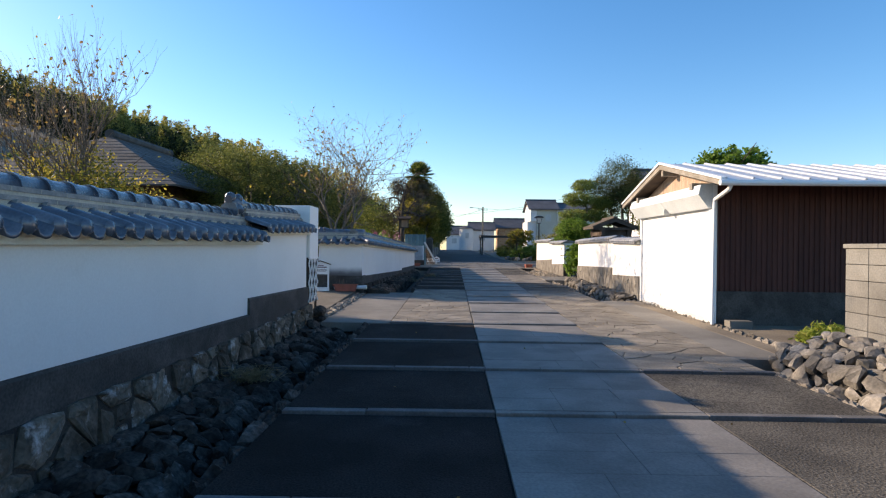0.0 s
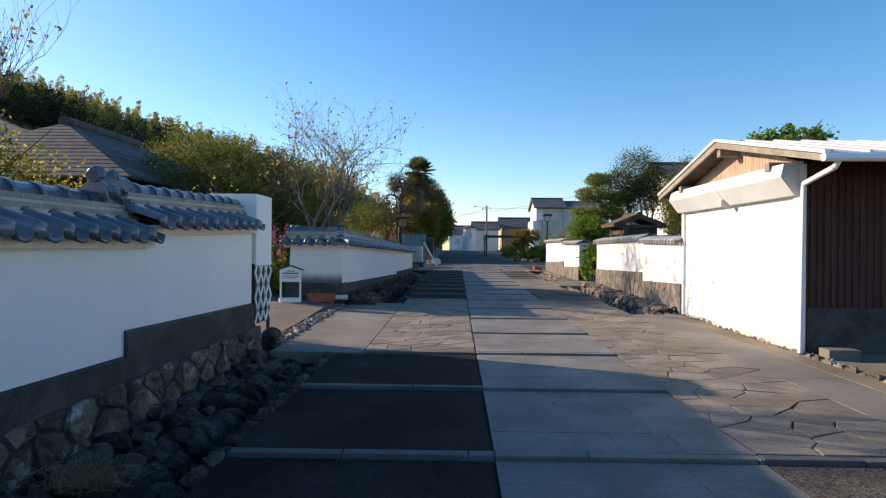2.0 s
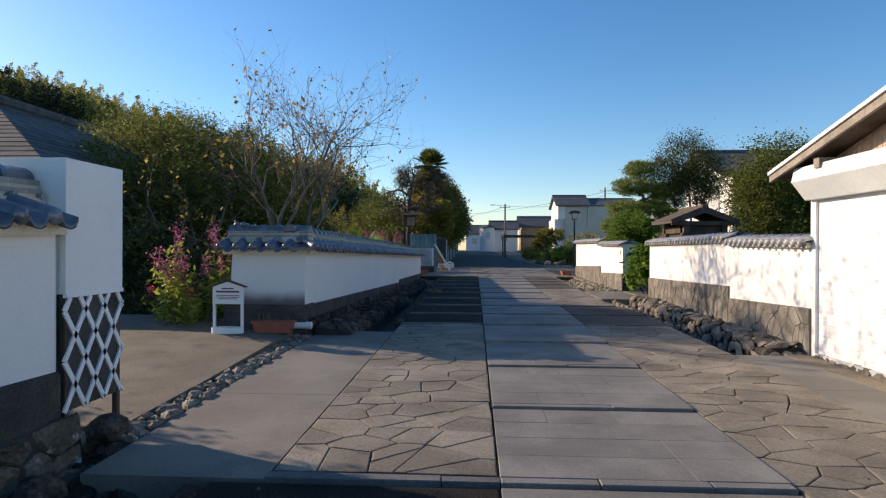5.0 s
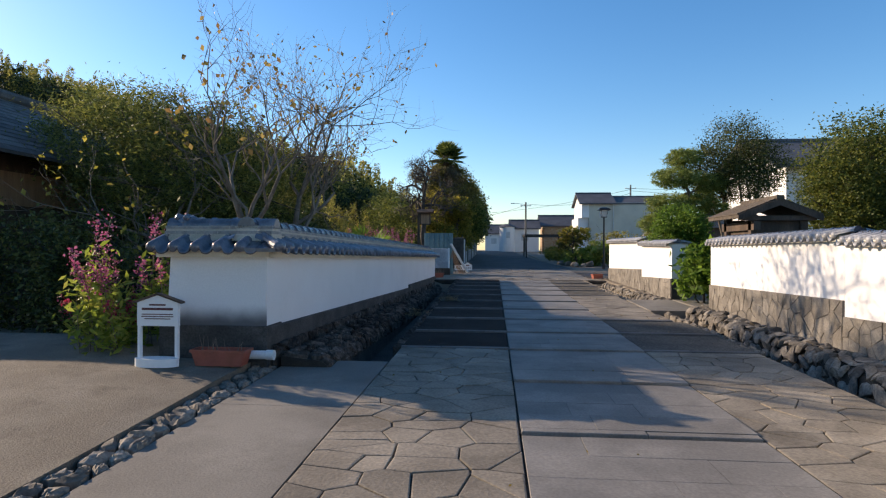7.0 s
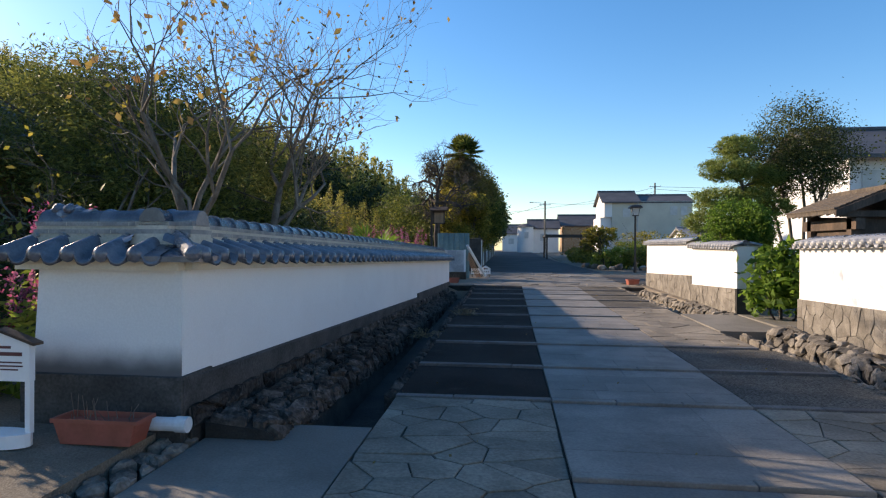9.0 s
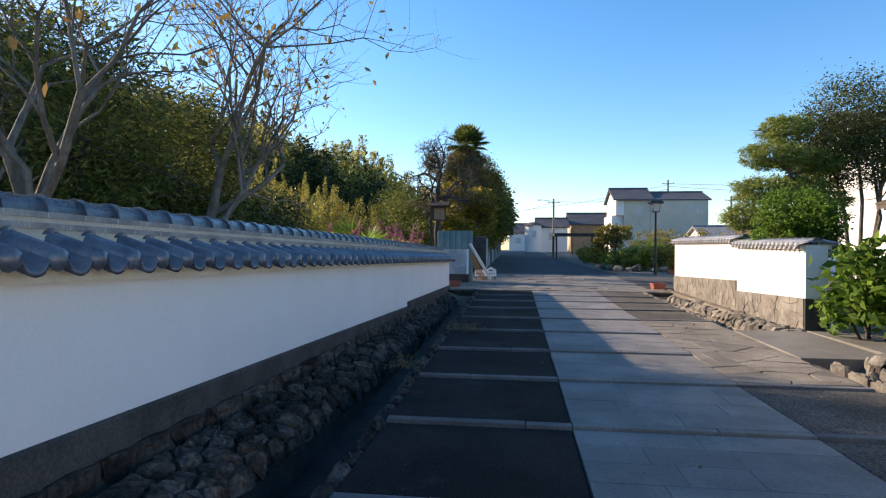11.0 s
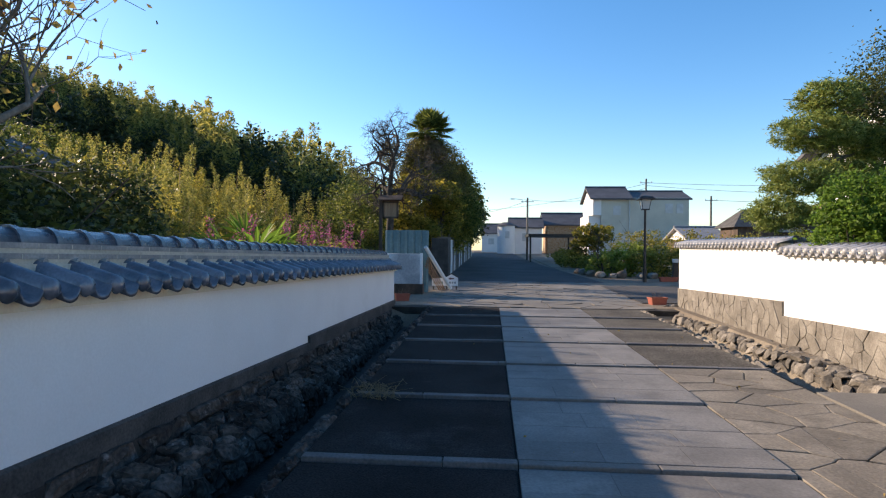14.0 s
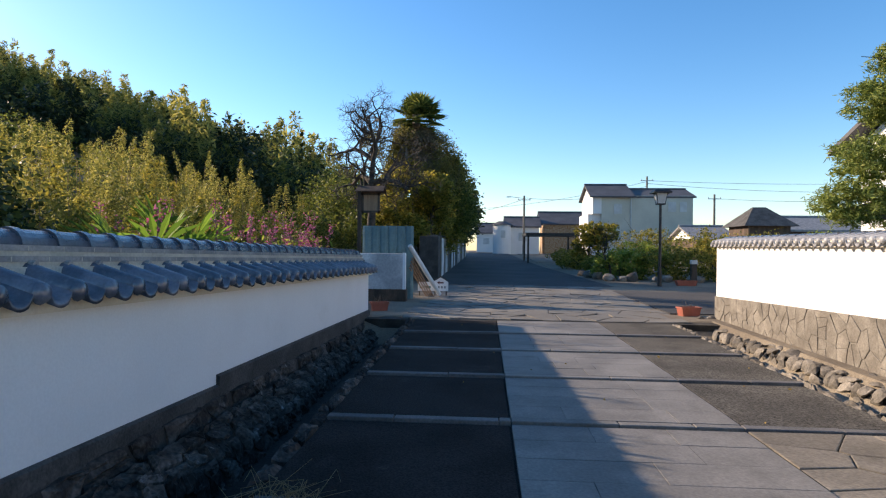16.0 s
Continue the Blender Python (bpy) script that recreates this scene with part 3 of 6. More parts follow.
loft("road_far", [[(xa, y, Z(y) + 0.005), (xb, y, Z(y) + 0.005), (xb, y, Z(y) - 0.25), (xa, y, Z(y) - 0.25)] for y, xa, xb in ((40.0, -1.6, 4.3), (46, -1.8, 3.9), (55, -1.9, 3.3), (70, -1.9, 2.9), (88, -1.8, 2.6), (110, -2.5, 2.4), (300, -8, -2))], ASPHALT_FAR)
tagged(bpy.data.objects["road_far"], "old grey asphalt street climbing gently away", "road", kind="structure")
loft("road_side", [[(x, 32.9, Z(34) + 0.01), (x, 38.4, Z(38) + 0.01), (x, 38.4, Z(34) - 0.25), (x, 32.9, Z(34) - 0.25)] for x in (3.9, 12, 60)], ASPHALT_FAR)
tagged(bpy.data.objects["road_side"], "grey asphalt side street", "road", kind="structure")

# ---- tiled plaster walls ----


def roll_tile(pitch=0.27, r=0.060, out=0.20, rise=0.105, run=0.33):
    """One eave tile: a round roll with a disc at its lower end, and the sagging pan beside it. X along the wall, Y outward."""
    verts, faces = [], []
    prof = [(r * math.cos(t), r * math.sin(t)) for t in [math.pi * (1 - i / 6) for i in range(7)]]
    pan = [(r + (pitch - 2 * r) * i / 6, -0.028 * min(1, (6 - i) * 1.0) - 0.030 * math.sin(math.pi * i / 6)) for i in range(1, 7)]
    top = prof + pan
    n = len(top)
    for y, z in ((out, 0.0), (out - run, rise)):
        for a, b in top:
            verts.append((a, y, z + b))
        for a, b in top:
            verts.append((a, y, z + min(b, 0) - 0.028 if a > r * 0.9 else z - 0.03))
    for j in range(n - 1):
        faces.append((j, j + 1, 2 * n + j + 1, 2 * n + j))
        faces.append((j, n + j, n + j + 1, j + 1))
        faces.append((n + j, 3 * n + j, 3 * n + j + 1, n + j + 1))
    k = len(verts)
    for y, s in ((out + 0.012, 0.86), (out - 0.012, 1.05)):
        for i in range(12):
            t = 2 * math.pi * i / 12
            verts.append((r * s * math.cos(t), y, r * s * math.sin(t) * 1.0 + 0.002))
    verts.append((0, out + 0.024, 0.002))
    faces += [(k + i, k + (i + 1) % 12, k + 24) for i in range(12)]
    faces += [(k + i, k + (i + 1) % 12, k + 12 + (i + 1) % 12, k + 12 + i) for i in range(12)]
    me = bpy.data.meshes.new("eave_tile")
    me.from_pydata(verts, [], faces)
    me.materials.append(KAWARA)
    bm = bmesh.new()
    bm.from_mesh(me)
    bmesh.ops.recalc_face_normals(bm, faces=bm.faces[:])
    bm.to_mesh(me)
    bm.free()
    me.polygons.foreach_set("use_smooth", [True] * len(me.polygons))
    return me


def cap_tile(length=0.29, r=0.10):
    """One round ridge tile with a swollen collar at its end."""
    verts, faces = [], []
    secs = [(0, r * 1.10), (0.045, r * 1.12), (0.06, r), (length, r * 0.97)]
    n = 11
    for x, q in secs:
        for i in range(n):
            t = math.pi * (-0.08 + 1.16 * i / (n - 1))
            verts.append((x, q * math.cos(t), q * math.sin(t)))
    for s in range(3):
        faces += [(s * n + i, s * n + i + 1, (s + 1) * n + i + 1, (s + 1) * n + i) for i in range(n - 1)]
    faces.append(tuple(range(n)))
    faces.append(tuple(range(3 * n, 4 * n)))
    me = bpy.data.meshes.new("ridge_tile")
    me.from_pydata(verts, [], faces)
    me.materials.append(KAWARA)
    me.polygons.foreach_set("use_smooth", [len(p.vertices) == 4 for p in me.polygons])
    return me


EAVE, CAP = roll_tile(), cap_tile()
EAVE_SMALL, CAP_SMALL = roll_tile(0.18, 0.044, 0.14, 0.055, 0.23), cap_tile(0.27, 0.052)

# Small eave tiles: sunlight and glints put into a paler tile colour.
EAVE_SMALL.materials[0] = KAWARA_SUNLIT


def tile_roof(parent, p0, p1, out, thick, small=False, back=True, skip_caps=0):
    """Roof along the top of a wall from p0 to p1 (upper edge of its plaster face). out: +1 if the face lies to the right of that way."""
    p0, p1 = Vector(p0), Vector(p1)
    along = (p1 - p0).normalized()
    outward = Vector((along.y, -along.x, 0)).normalized() * out
    upward = along.cross(outward).normalized()
    if upward.z < 0:
        upward = -upward
    base = Matrix.Translation(p0) @ Matrix((along, outward, upward)).transposed().to_4x4()
    length = (p1 - p0).length
    eave, cap, pitch = (EAVE_SMALL, CAP_SMALL, 0.18) if small else (EAVE, CAP, 0.27)
    n = max(1, round(length / pitch))
    fit_x = length / (n * pitch)
    lift, rise = (0.02, 0.055) if small else (0.06, 0.105)
    for i in range(n):
        share(eave, "eave_tile", base @ Matrix.Translation((i * pitch * fit_x, 0, lift)) @ Matrix.Diagonal((fit_x, 1, 1, 1)), parent)
    for i in range(n if back else 0):
        share(eave, "eave_tile", base @ Matrix.Translation((i * pitch * fit_x + 0.01, -thick, lift)) @ Matrix.Diagonal((fit_x, -1, 1, 1)), parent)
    # flat courses with thin bedding between them
    mid, z = -thick / 2, lift + rise - (0.02 if small else 0.035)
    courses = ((0.09, 0.034),) if small else ((0.175, 0.06), (0.150, 0.028), (0.160, 0.034), (0.128, 0.028), (0.138, 0.034))
    bm_t, bm_m = bmesh.new(), bmesh.new()
    for k, (half, h) in enumerate(courses):
        cuboid(bm_m if (k in (1, 3) or (k == 0 and not small)) else bm_t, 0, length, mid - half, mid + half, z, z + h)
        z += h
    if not small:
        for i in range(n + 1):
            x = min(max(i * pitch * fit_x, 0.03), length - 0.03)
            rod(bm_t, (x, mid + 0.10, lift + rise + 0.042), (x, mid + 0.19, lift + rise + 0.037), 0.024, seg=8)
        for k, zz in ((0.160, lift + rise + 0.053), (0.138, lift + rise + 0.115)):
            for i in range(n):
                x = i * pitch * fit_x + (0.13 if k > 0.14 else 0)
                cuboid(bm_m, x, x + 0.007, mid - k - 0.002, mid + k + 0.002, zz + 0.002, zz + 0.03)
    for o in (part("flat_course", bm_t, KAWARA_FLAT, parent), part("bedding", bm_m, BEDDING, parent)):
        o.matrix_basis = base
    cl = 0.26 if small else 0.28
    m = max(1, round(length / cl))
    for i in range(m):
        share(cap, "ridge_tile", base @ Matrix.Translation((i * length / m, mid, z - 0.004)) @ Matrix.Diagonal((length / (m * cl), 1, 1, 1)), parent)
    # underside board of the eave
    bm = bmesh.new()
    o = 0.12 if small else 0.14
    cuboid(bm, 0, length, -thick - o * 0.5, o * 0.55, -0.06, 0.0)
    cuboid(bm, 0, length, -thick - o, o, 0.0, 0.022)
    c = part("cornice", bm, CORNICE, parent)
    c.matrix_basis = base


def plaster_wall(name, st, thick, label, material=PLASTER, back=-1):
    """st: rows of y, x of the face, z bottom, z top. The face looks to +x when back is -1."""
    return tagged(loft(name, [[(x, y, a), (x, y, b), (x + back * thick, y, b), (x + back * thick, y, a)] for y, x, a, b in st], material), label, "wall", kind="structure")


WT = 0.52
# first wall by the lane, in two heights
W1X = -2.69
wall_1 = plaster_wall("wall_1", [(-9, W1X, 0.3, 1.52), (7.95, W1X, 0.3, 1.58)], WT, "long white plaster wall with grey tile coping and dark plinth")
tile_roof(wall_1, (W1X, -9, 1.50), (W1X, 7.98, 1.57), 1, WT)
wall_2 = plaster_wall("wall_2", [(7.952, W1X, 0.3, 1.70), (10.68, W1X, 0.3, 1.78)], WT, "higher end of the white plaster wall with tile coping")
tile_roof(wall_2, (W1X, 7.90, 1.69), (W1X, 10.70, 1.77), 1, WT)
loft("plinth", [[(W1X + 0.035, y, 0.0), (W1X + 0.035, y, b), (W1X + 0.01, y, b + 0.02), (W1X - 0.1, y, b + 0.02), (W1X - 0.1, y, 0.0)] for y, b in ((-9, 0.80), (3.5, 0.655), (7.62, 0.575))], PLINTH, wall_1, "dark grey rendered plinth")
loft("plinth", [[(W1X + 0.035, y, 0.0), (W1X + 0.035, y, b), (W1X + 0.01, y, b + 0.02), (W1X - 0.1, y, b + 0.02), (W1X - 0.1, y, 0.0)] for y, b in ((7.622, 0.79), (10.69, 0.735))], PLINTH, wall_2, "dark grey rendered plinth")
box("end_face", W1X - WT + 0.005, W1X - 0.005, 10.678, 10.70, 0.4, 1.76, CORNICE, wall_2, "yellowed plaster end of the wall")

# second wall, turning a corner at the yard entrance
def w2x(y):
    return -2.49 + 0.0235 * (y - 16)


E2A, E2B = 1.575, 1.275
wall_3 = plaster_wall("wall_3", [(16.0, w2x(16), 0.2, E2A), (32.0, w2x(32), 0.2, E2B)], WT, "white plaster garden wall with blue-grey tile coping")
tile_roof(wall_3, (w2x(16), 16.0, E2A), (w2x(32), 32.0, E2B), 1, WT)
wall_4 = tagged(loft("wall_4", [[(-3.74 + 0.04 * z, 16.0 - 0.04 + 0.025 * z, z), (w2x(16) - 0.004, 15.996 - 0.04 + 0.025 * z, z), (w2x(16) - 0.004, 16.52, z), (-3.74 + 0.04 * z, 16.52, z)] for z in (0.7, 1.0, E2A)], PLASTER_STAINED),
                "return of the white wall at the yard entrance", "wall", kind="structure")
tile_roof(wall_4, (-3.80, 15.975, E2A), (w2x(16) + 0.02, 15.975, E2A), 1, WT)
box("plinth", -3.78, w2x(16) + 0.03, 15.93, 16.4, 0.1, 0.71, PLINTH, wall_4, "dark grey rendered plinth", 0.006)
loft("plinth", [[(w2x(y) + 0.035, y, -0.1), (w2x(y) + 0.035, y, b), (w2x(y) + 0.01, y, b + 0.015), (w2x(y) - 0.1, y, b + 0.015), (w2x(y) - 0.1, y, -0.1)] for y, b in ((15.96, 0.685), (25.86, 0.475))], PLINTH, wall_3, "dark grey rendered plinth")
loft("plinth", [[(w2x(y) + 0.035, y, -0.1), (w2x(y) + 0.035, y, b), (w2x(y) + 0.01, y, b + 0.015), (w2x(y) - 0.1, y, b + 0.015), (w2x(y) - 0.1, y, -0.1)] for y, b in ((25.862, 0.565), (32.0, 0.51))], PLINTH, wall_3, "dark grey rendered plinth")

# hip where the two copings meet
bm = bmesh.new()
hz = E2A + 0.06
rod(bm, (w2x(16) - 0.20, 16.20, hz + 0.17), (w2x(16) + 0.22, 15.76, hz + 0.01), 0.058, seg=12)
bmesh.ops.create_icosphere(bm, subdivisions=2, radius=0.062, matrix=Matrix.Translation((w2x(16) + 0.22, 15.76, hz + 0.01)))
part("hip_tile", bm, KAWARA, wall_4)
mesh_ob("corner_slope", [(w2x(16) - 0.14, 16.12, hz + 0.12), (w2x(16) - 0.3, 15.78, hz - 0.01), (w2x(16) + 0.19, 15.79, hz - 0.015), (w2x(16) + 0.19, 16.25, hz - 0.01), (w2x(16) - 0.3, 15.78, hz - 0.05), (w2x(16) + 0.19, 15.79, hz - 0.055), (w2x(16) + 0.19, 16.25, hz - 0.05)], [(0, 1, 2), (0, 2, 3), (1, 4, 5, 2), (2, 5, 6, 3)], KAWARA, wall_4)

# walls across the lane
def rx(y):
    return 4.72 - 0.006 * (y - 14.8) if y < 23 else 4.62


RT = 0.34
WALLS_R = (("wall_5", 14.86, 17.33, 1.70, 1.74, 0.83, 0.76, 0.24), ("wall_6", 17.334, 21.95, 1.80, 1.76, 0.97, 0.885, 0.28),
           ("wall_7", 24.44, 27.44, 1.74, 1.77, 0.88, 0.79, 0.28), ("wall_8", 27.444, 32.4, 1.87, 1.88, 1.01, 0.87, 0.26))
dados = []
for nm, ya, yb, ta, tb, da, db, low in WALLS_R:
    w = plaster_wall(nm, [(ya, rx(ya), low, ta), (yb, rx(yb), low, tb)], RT, "sunlit white plaster wall over a stone dado, small tile coping", back=1)
    tile_roof(w, (rx(ya) - 0.002, ya, ta), (rx(yb) - 0.002, yb, tb), -1, RT, small=True)
    loft("dado_backing", [[(rx(y) - 0.02, y, low - 0.3), (rx(y) - 0.02, y, d), (rx(y) + 0.1, y, d), (rx(y) + 0.1, y, low - 0.3)] for y, d in ((ya, da), (yb, db))], GROUT, w)
    dados.append((w, ya, yb, da, db, low))
box("end_dado", 4.60, 4.97, 24.40, 24.46, 0.2, 0.87, PLINTH, bpy.data.objects["wall_7"])

# ---- garage ----
garage = thing("garage", "low garage, white roller shutter, brown steel sides, pale metal roof", "garage", (4.75, 12.7, 0.2))


def at_origin(ob, root):
    """Keeps a part built in world places where it is under a root that stands elsewhere."""
    ob.parent = root
    ob.matrix_parent_inverse = root.matrix_basis.inverted()
    return ob


GX0, GX1, GY0, GY1 = 4.78, 13.0, 10.76, 14.86


def G_part(ob):
    return at_origin(ob, garage)


G_part(box("foundation", GX0 + 0.04, GX1, GY0 - 0.03, GY1, -0.1, 0.76, PLINTH, label="dark grey concrete footing"))
# corrugated side
pts, x, k = [], GX0, 0
while x < GX1:
    pts += [(x, GY0 - 0.004), (x + 0.05, GY0 - 0.004), (x + 0.06, GY0 + 0.014), (x + 0.085, GY0 + 0.014)]
    x += 0.095
v = [(a, b, 0.76) for a, b in pts] + [(a, b, 2.74) for a, b in pts]
G_part(mesh_ob("side_cladding", v, [(i, i + 1, len(pts) + i + 1, len(pts) + i) for i in range(len(pts) - 1)], BROWN_WALL))
G_part(box("side_wall", GX0, GX1, GY0 + 0.02, GY0 + 0.1, 0.7, 2.74, BROWN_WALL))
G_part(box("far_wall", GX0, GX1, GY1 - 0.1, GY1, 0.1, 2.74, BROWN_WALL))
G_part(box("rear_wall", GX1 - 0.1, GX1, GY0, GY1, 0.1, 2.74, BROWN_WALL))
# roller shutter with ribs
rib, z = [], 0.24
while z < 2.42:
    rib += [(4.764, z), (4.760, z + 0.006), (4.7585, z + 0.038), (4.760, z + 0.071)]
    z += 0.078
v = [(a, GY0 + 0.14, b) for a, b in rib] + [(a, GY1 - 0.08, b) for a, b in rib]
G_part(mesh_ob("shutter", v, [(i, i + 1, len(rib) + i + 1, len(rib) + i) for i in range(len(rib) - 1)], WHITE_METAL, label="white ribbed steel roller shutter, closed"))
for ya, yb in ((GY0 - 0.03, GY0 + 0.14), (GY1 - 0.09, GY1 + 0.02)):
    G_part(box("shutter_rail", 4.72, 4.80, ya, yb, 0.16, 2.7, WHITE_METAL))
G_part(box("shutter_foot", 4.72, 4.775, GY0 + 0.14, GY1 - 0.09, 0.17, 0.25, GREY_METAL))
# housing of the shutter: a sloping hood
hood = [(4.76, 2.74), (4.50, 2.70), (4.46, 2.52), (4.64, 2.28), (4.76, 2.28)]
G_part(loft("shutter_hood", [[(a, y, b) for a, b in hood] for y in (GY0 - 0.02, 12.68)], HOOD, label="white shutter housing with rust runs"))
G_part(loft("shutter_hood", [[(a, y, b) for a, b in hood] for y in (12.70, GY1 + 0.02)], HOOD))
G_part(box("hood_bracket", 4.52, 4.68, 12.65, 12.73, 2.25, 2.38, GREY_METAL, bevel=0.02))
# gable boards and roof
G_part(loft("gable_board", [[(x, 10.80, 2.70), (x, 12.62, 3.300), (x, 14.84, 2.70)] for x in (4.80, 4.84)], GABLE, label="pale brown timber gable boards"))
y = 10.86
while y < 14.6:
    h = 3.28 - abs(y + 0.045 - 12.62) * 0.305
    G_part(box("gable_slat", 4.775, 4.799, y, y + 0.082, 2.71, h, GABLE, bevel=0.003))
    y += 0.088
for sgn, ye, up in ((-1, 9.68, 0.0), (1, 15.36, 0.0)):
    G_part(loft("roof", [[(x, 12.62, 3.345), (x, ye, 2.68 + up), (x, ye, 2.64 + up), (x, 12.62, 3.305)] for x in (4.44, GX1 + 0.3)], ROOF_METAL, label="pale folded steel roofing"))
    for i in range(20):
        x = 4.47 + i * 0.455
        bm = bmesh.new()
        rod(bm, (x, 12.62, 3.360), (x, ye, 2.695 + up), 0.022, seg=6)
        G_part(part("roof_seam", bm, ROOF_METAL))
    G_part(loft("barge_board", [[(x, 12.62 + sgn * 0.001, 3.320), (x, ye, 2.655 + up), (x, ye, 2.575 + up), (x, 12.62 + sgn * 0.001, 3.225)] for x in (4.41, 4.45)], WOOD_GREY, label="weathered grey barge board"))
    G_part(loft("verge_trim", [[(x, 12.62 + sgn * 0.001, 3.380), (x, ye, 2.715 + up), (x, ye, 2.67 + up), (x, 12.62 + sgn * 0.001, 3.335)] for x in (4.385, 4.47)], WHITE_METAL))
    G_part(loft("soffit", [[(x, 12.62, 3.295), (x, ye, 2.63 + up), (x, ye, 2.615 + up), (x, 12.62, 3.280)] for x in (4.46, GX1)], WOOD_DARK))
for yy, zz in ((12.62, 3.180), (14.3, 2.74), (11.1, 2.74)):
    G_part(box("purlin", 4.46, 4.85, yy - 0.06, yy + 0.06, zz - 0.10, zz + 0.02, WOOD_GREY))
bm = bmesh.new()
rod(bm, (4.36, 9.66, 2.62), (GX1 + 0.3, 9.66, 2.64), 0.05, seg=10)
G_part(part("gutter", bm, WHITE_METAL))
bm = bmesh.new()
for a, b in (((4.55, 9.67, 2.60), (4.55, 9.75, 2.52)), ((4.55, 9.75, 2.52), (4.72, 10.66, 2.42)), ((4.72, 10.66, 2.42), (4.72, 10.70, 0.16))):
    rod(bm, a, b, 0.035, seg=10)
G_part(part("downpipe", bm, WHITE_METAL, label="white downpipe at the corner"))
G_part(box("small_step", 4.85, 5.25, 10.30, 10.52, 0.10, 0.27, CONCRETE, bevel=0.01))

# ---- yard gate pillar with diamond lattice ----
gate_pillar = thing("gate_pillar", "white boxed gate pillar, diamond lattice over dark lower half", "gate pillar", (-2.95, 11.05, 0.16))


def under(root, ob):
    return at_origin(ob, root)


PX0, PX1, PY0, PY1 = -3.30, -2.64, 10.72, 11.38
under(gate_pillar, box("upper_box", PX0, PX1, PY0, PY1, 1.29, 2.25, PLASTER, bevel=0.006))
# Dark panel added for the shade seen through the open lattice.
under(gate_pillar, box("lower_panel", PX0 + 0.02, PX1 - 0.02, PY0 + 0.02, PY1 - 0.02, 0.46, 1.29, PLINTH, label="dark panel in place of the shade behind the open lattice"))
for yy in (PY0 + 0.03, PY1 - 0.03):
    for xx in (PX0 + 0.03, PX1 - 0.035):
        under(gate_pillar, box("post", xx - 0.02, xx + 0.02, yy - 0.02, yy + 0.02, 0.10, 1.3, WOOD_DARK))
under(gate_pillar, box("rail", PX1 - 0.022, PX1 + 0.008, PY0, PY1, 1.265, 1.295, WHITE_METAL))


def strip(name, a, b, w, d, nrm, material, root):
    """A flat bar from a to b, width w, thickness d along nrm."""
    a, b, nrm = Vector(a), Vector(b), Vector(nrm)
    s = (b - a).cross(nrm).normalized() * w / 2
    n = nrm * d
    v = [a - s, a + s, b + s, b - s, a - s + n, a + s + n, b + s + n, b - s + n]
    f = [(0, 1, 2, 3), (4, 5, 6, 7), (0, 1, 5, 4), (1, 2, 6, 5), (2, 3, 7, 6), (3, 0, 4, 7)]
    return under(root, mesh_ob(name, v, f, material))


LZ0, LZ1 = 0.46, 1.265
for face in ("east", "north"):
    width = PY1 - PY0
    for k in range(-4, 4):
        for sg in (1, -1):
            # a slanting bar cut to the panel
            p, q = k * 0.22, k * 0.22 + (LZ1 - LZ0) * 0.62
            t0, t1 = max(0.0, -p / (q - p)), min(1.0, (width - p) / (q - p))
            if t1 - t0 < 0.05:
                continue
            pa, pb = p + t0 * (q - p), p + t1 * (q - p)
            za, zb = LZ0 + t0 * (LZ1 - LZ0), LZ0 + t1 * (LZ1 - LZ0)
            if sg < 0:
                pa, pb = width - pa, width - pb
            if face == "east":
                strip("lattice_bar", (PX1 - 0.018, PY0 + pa, za), (PX1 - 0.018, PY0 + pb, zb), 0.038, 0.014, (1, 0, 0), WHITE_METAL, gate_pillar)
            else:
                strip("lattice_bar", (PX1 - pa, PY1 - 0.018, za), (PX1 - pb, PY1 - 0.018, zb), 0.038, 0.014, (0, 1, 0), WHITE_METAL, gate_pillar)

# ornament tile where the first wall steps up
ornament = thing("ridge_end_tile", "rounded grey ornamental ridge-end tile on the wall coping", "roof tile", (W1X - 0.24, 7.72, 1.93))
bm = bmesh.new()
bmesh.ops.create_icosphere(bm, subdivisions=3, radius=0.135, matrix=pose(0, 0, 0.10) @ Matrix.Diagonal((0.8, 1.0, 1.0, 1)))
for cx, cy, cz, cr in ((0.0, -0.10, 0.20, 0.075), (0.07, -0.02, 0.05, 0.08), (-0.07, -0.02, 0.05, 0.08), (0.0, 0.12, 0.16, 0.08), (0.05, 0.05, 0.20, 0.06), (-0.05, 0.05, 0.20, 0.06)):
    bmesh.ops.create_icosphere(bm, subdivisions=2, radius=cr, matrix=pose(cx, cy, cz))
for v in bm.verts:
    v.co += v.co.normalized() * 0.018 * noise.noise(v.co * 16)
for a, b, r in (((0, -0.12, 0.02), (0, -0.15, 0.02), 0.12), ((0, 0, 0.2), (0, -0.17, 0.17), 0.05), ((-0.1, -0.06, 0), (0.1, -0.06, 0), 0.07), ((0, 0.0, 0.1), (0, 0.30, 0.13), 0.085)):
    rod(bm, a, b, r, seg=14)
part("ornament_body", bm, KAWARA, ornament, smooth=False)
ornament_2 = copy_thing(ornament, pose(-3.62, 16.23, 1.83, 0, 0, -90) @ Matrix.Diagonal((0.8, 0.8, 0.8, 1)))

# ---- notice board, planter and pipe at the yard entrance ----
notice = thing("notice_board", "small white house-shaped notice board with dark gable", "sign", (-3.53, 15.5, 0.32))
loft("base", [[(0.25 * math.cos(t), -0.03 + 0.11 * math.sin(t), z) for t in [2 * math.pi * i / 20 for i in range(20)]] for z in (0.0, 0.085, 0.09)], WHITE_METAL, notice)
for s in (-1, 1):
    box("leg", s * 0.215 - 0.018, s * 0.215 + 0.018, -0.02, 0.02, 0.08, 0.70, WHITE_METAL, notice)
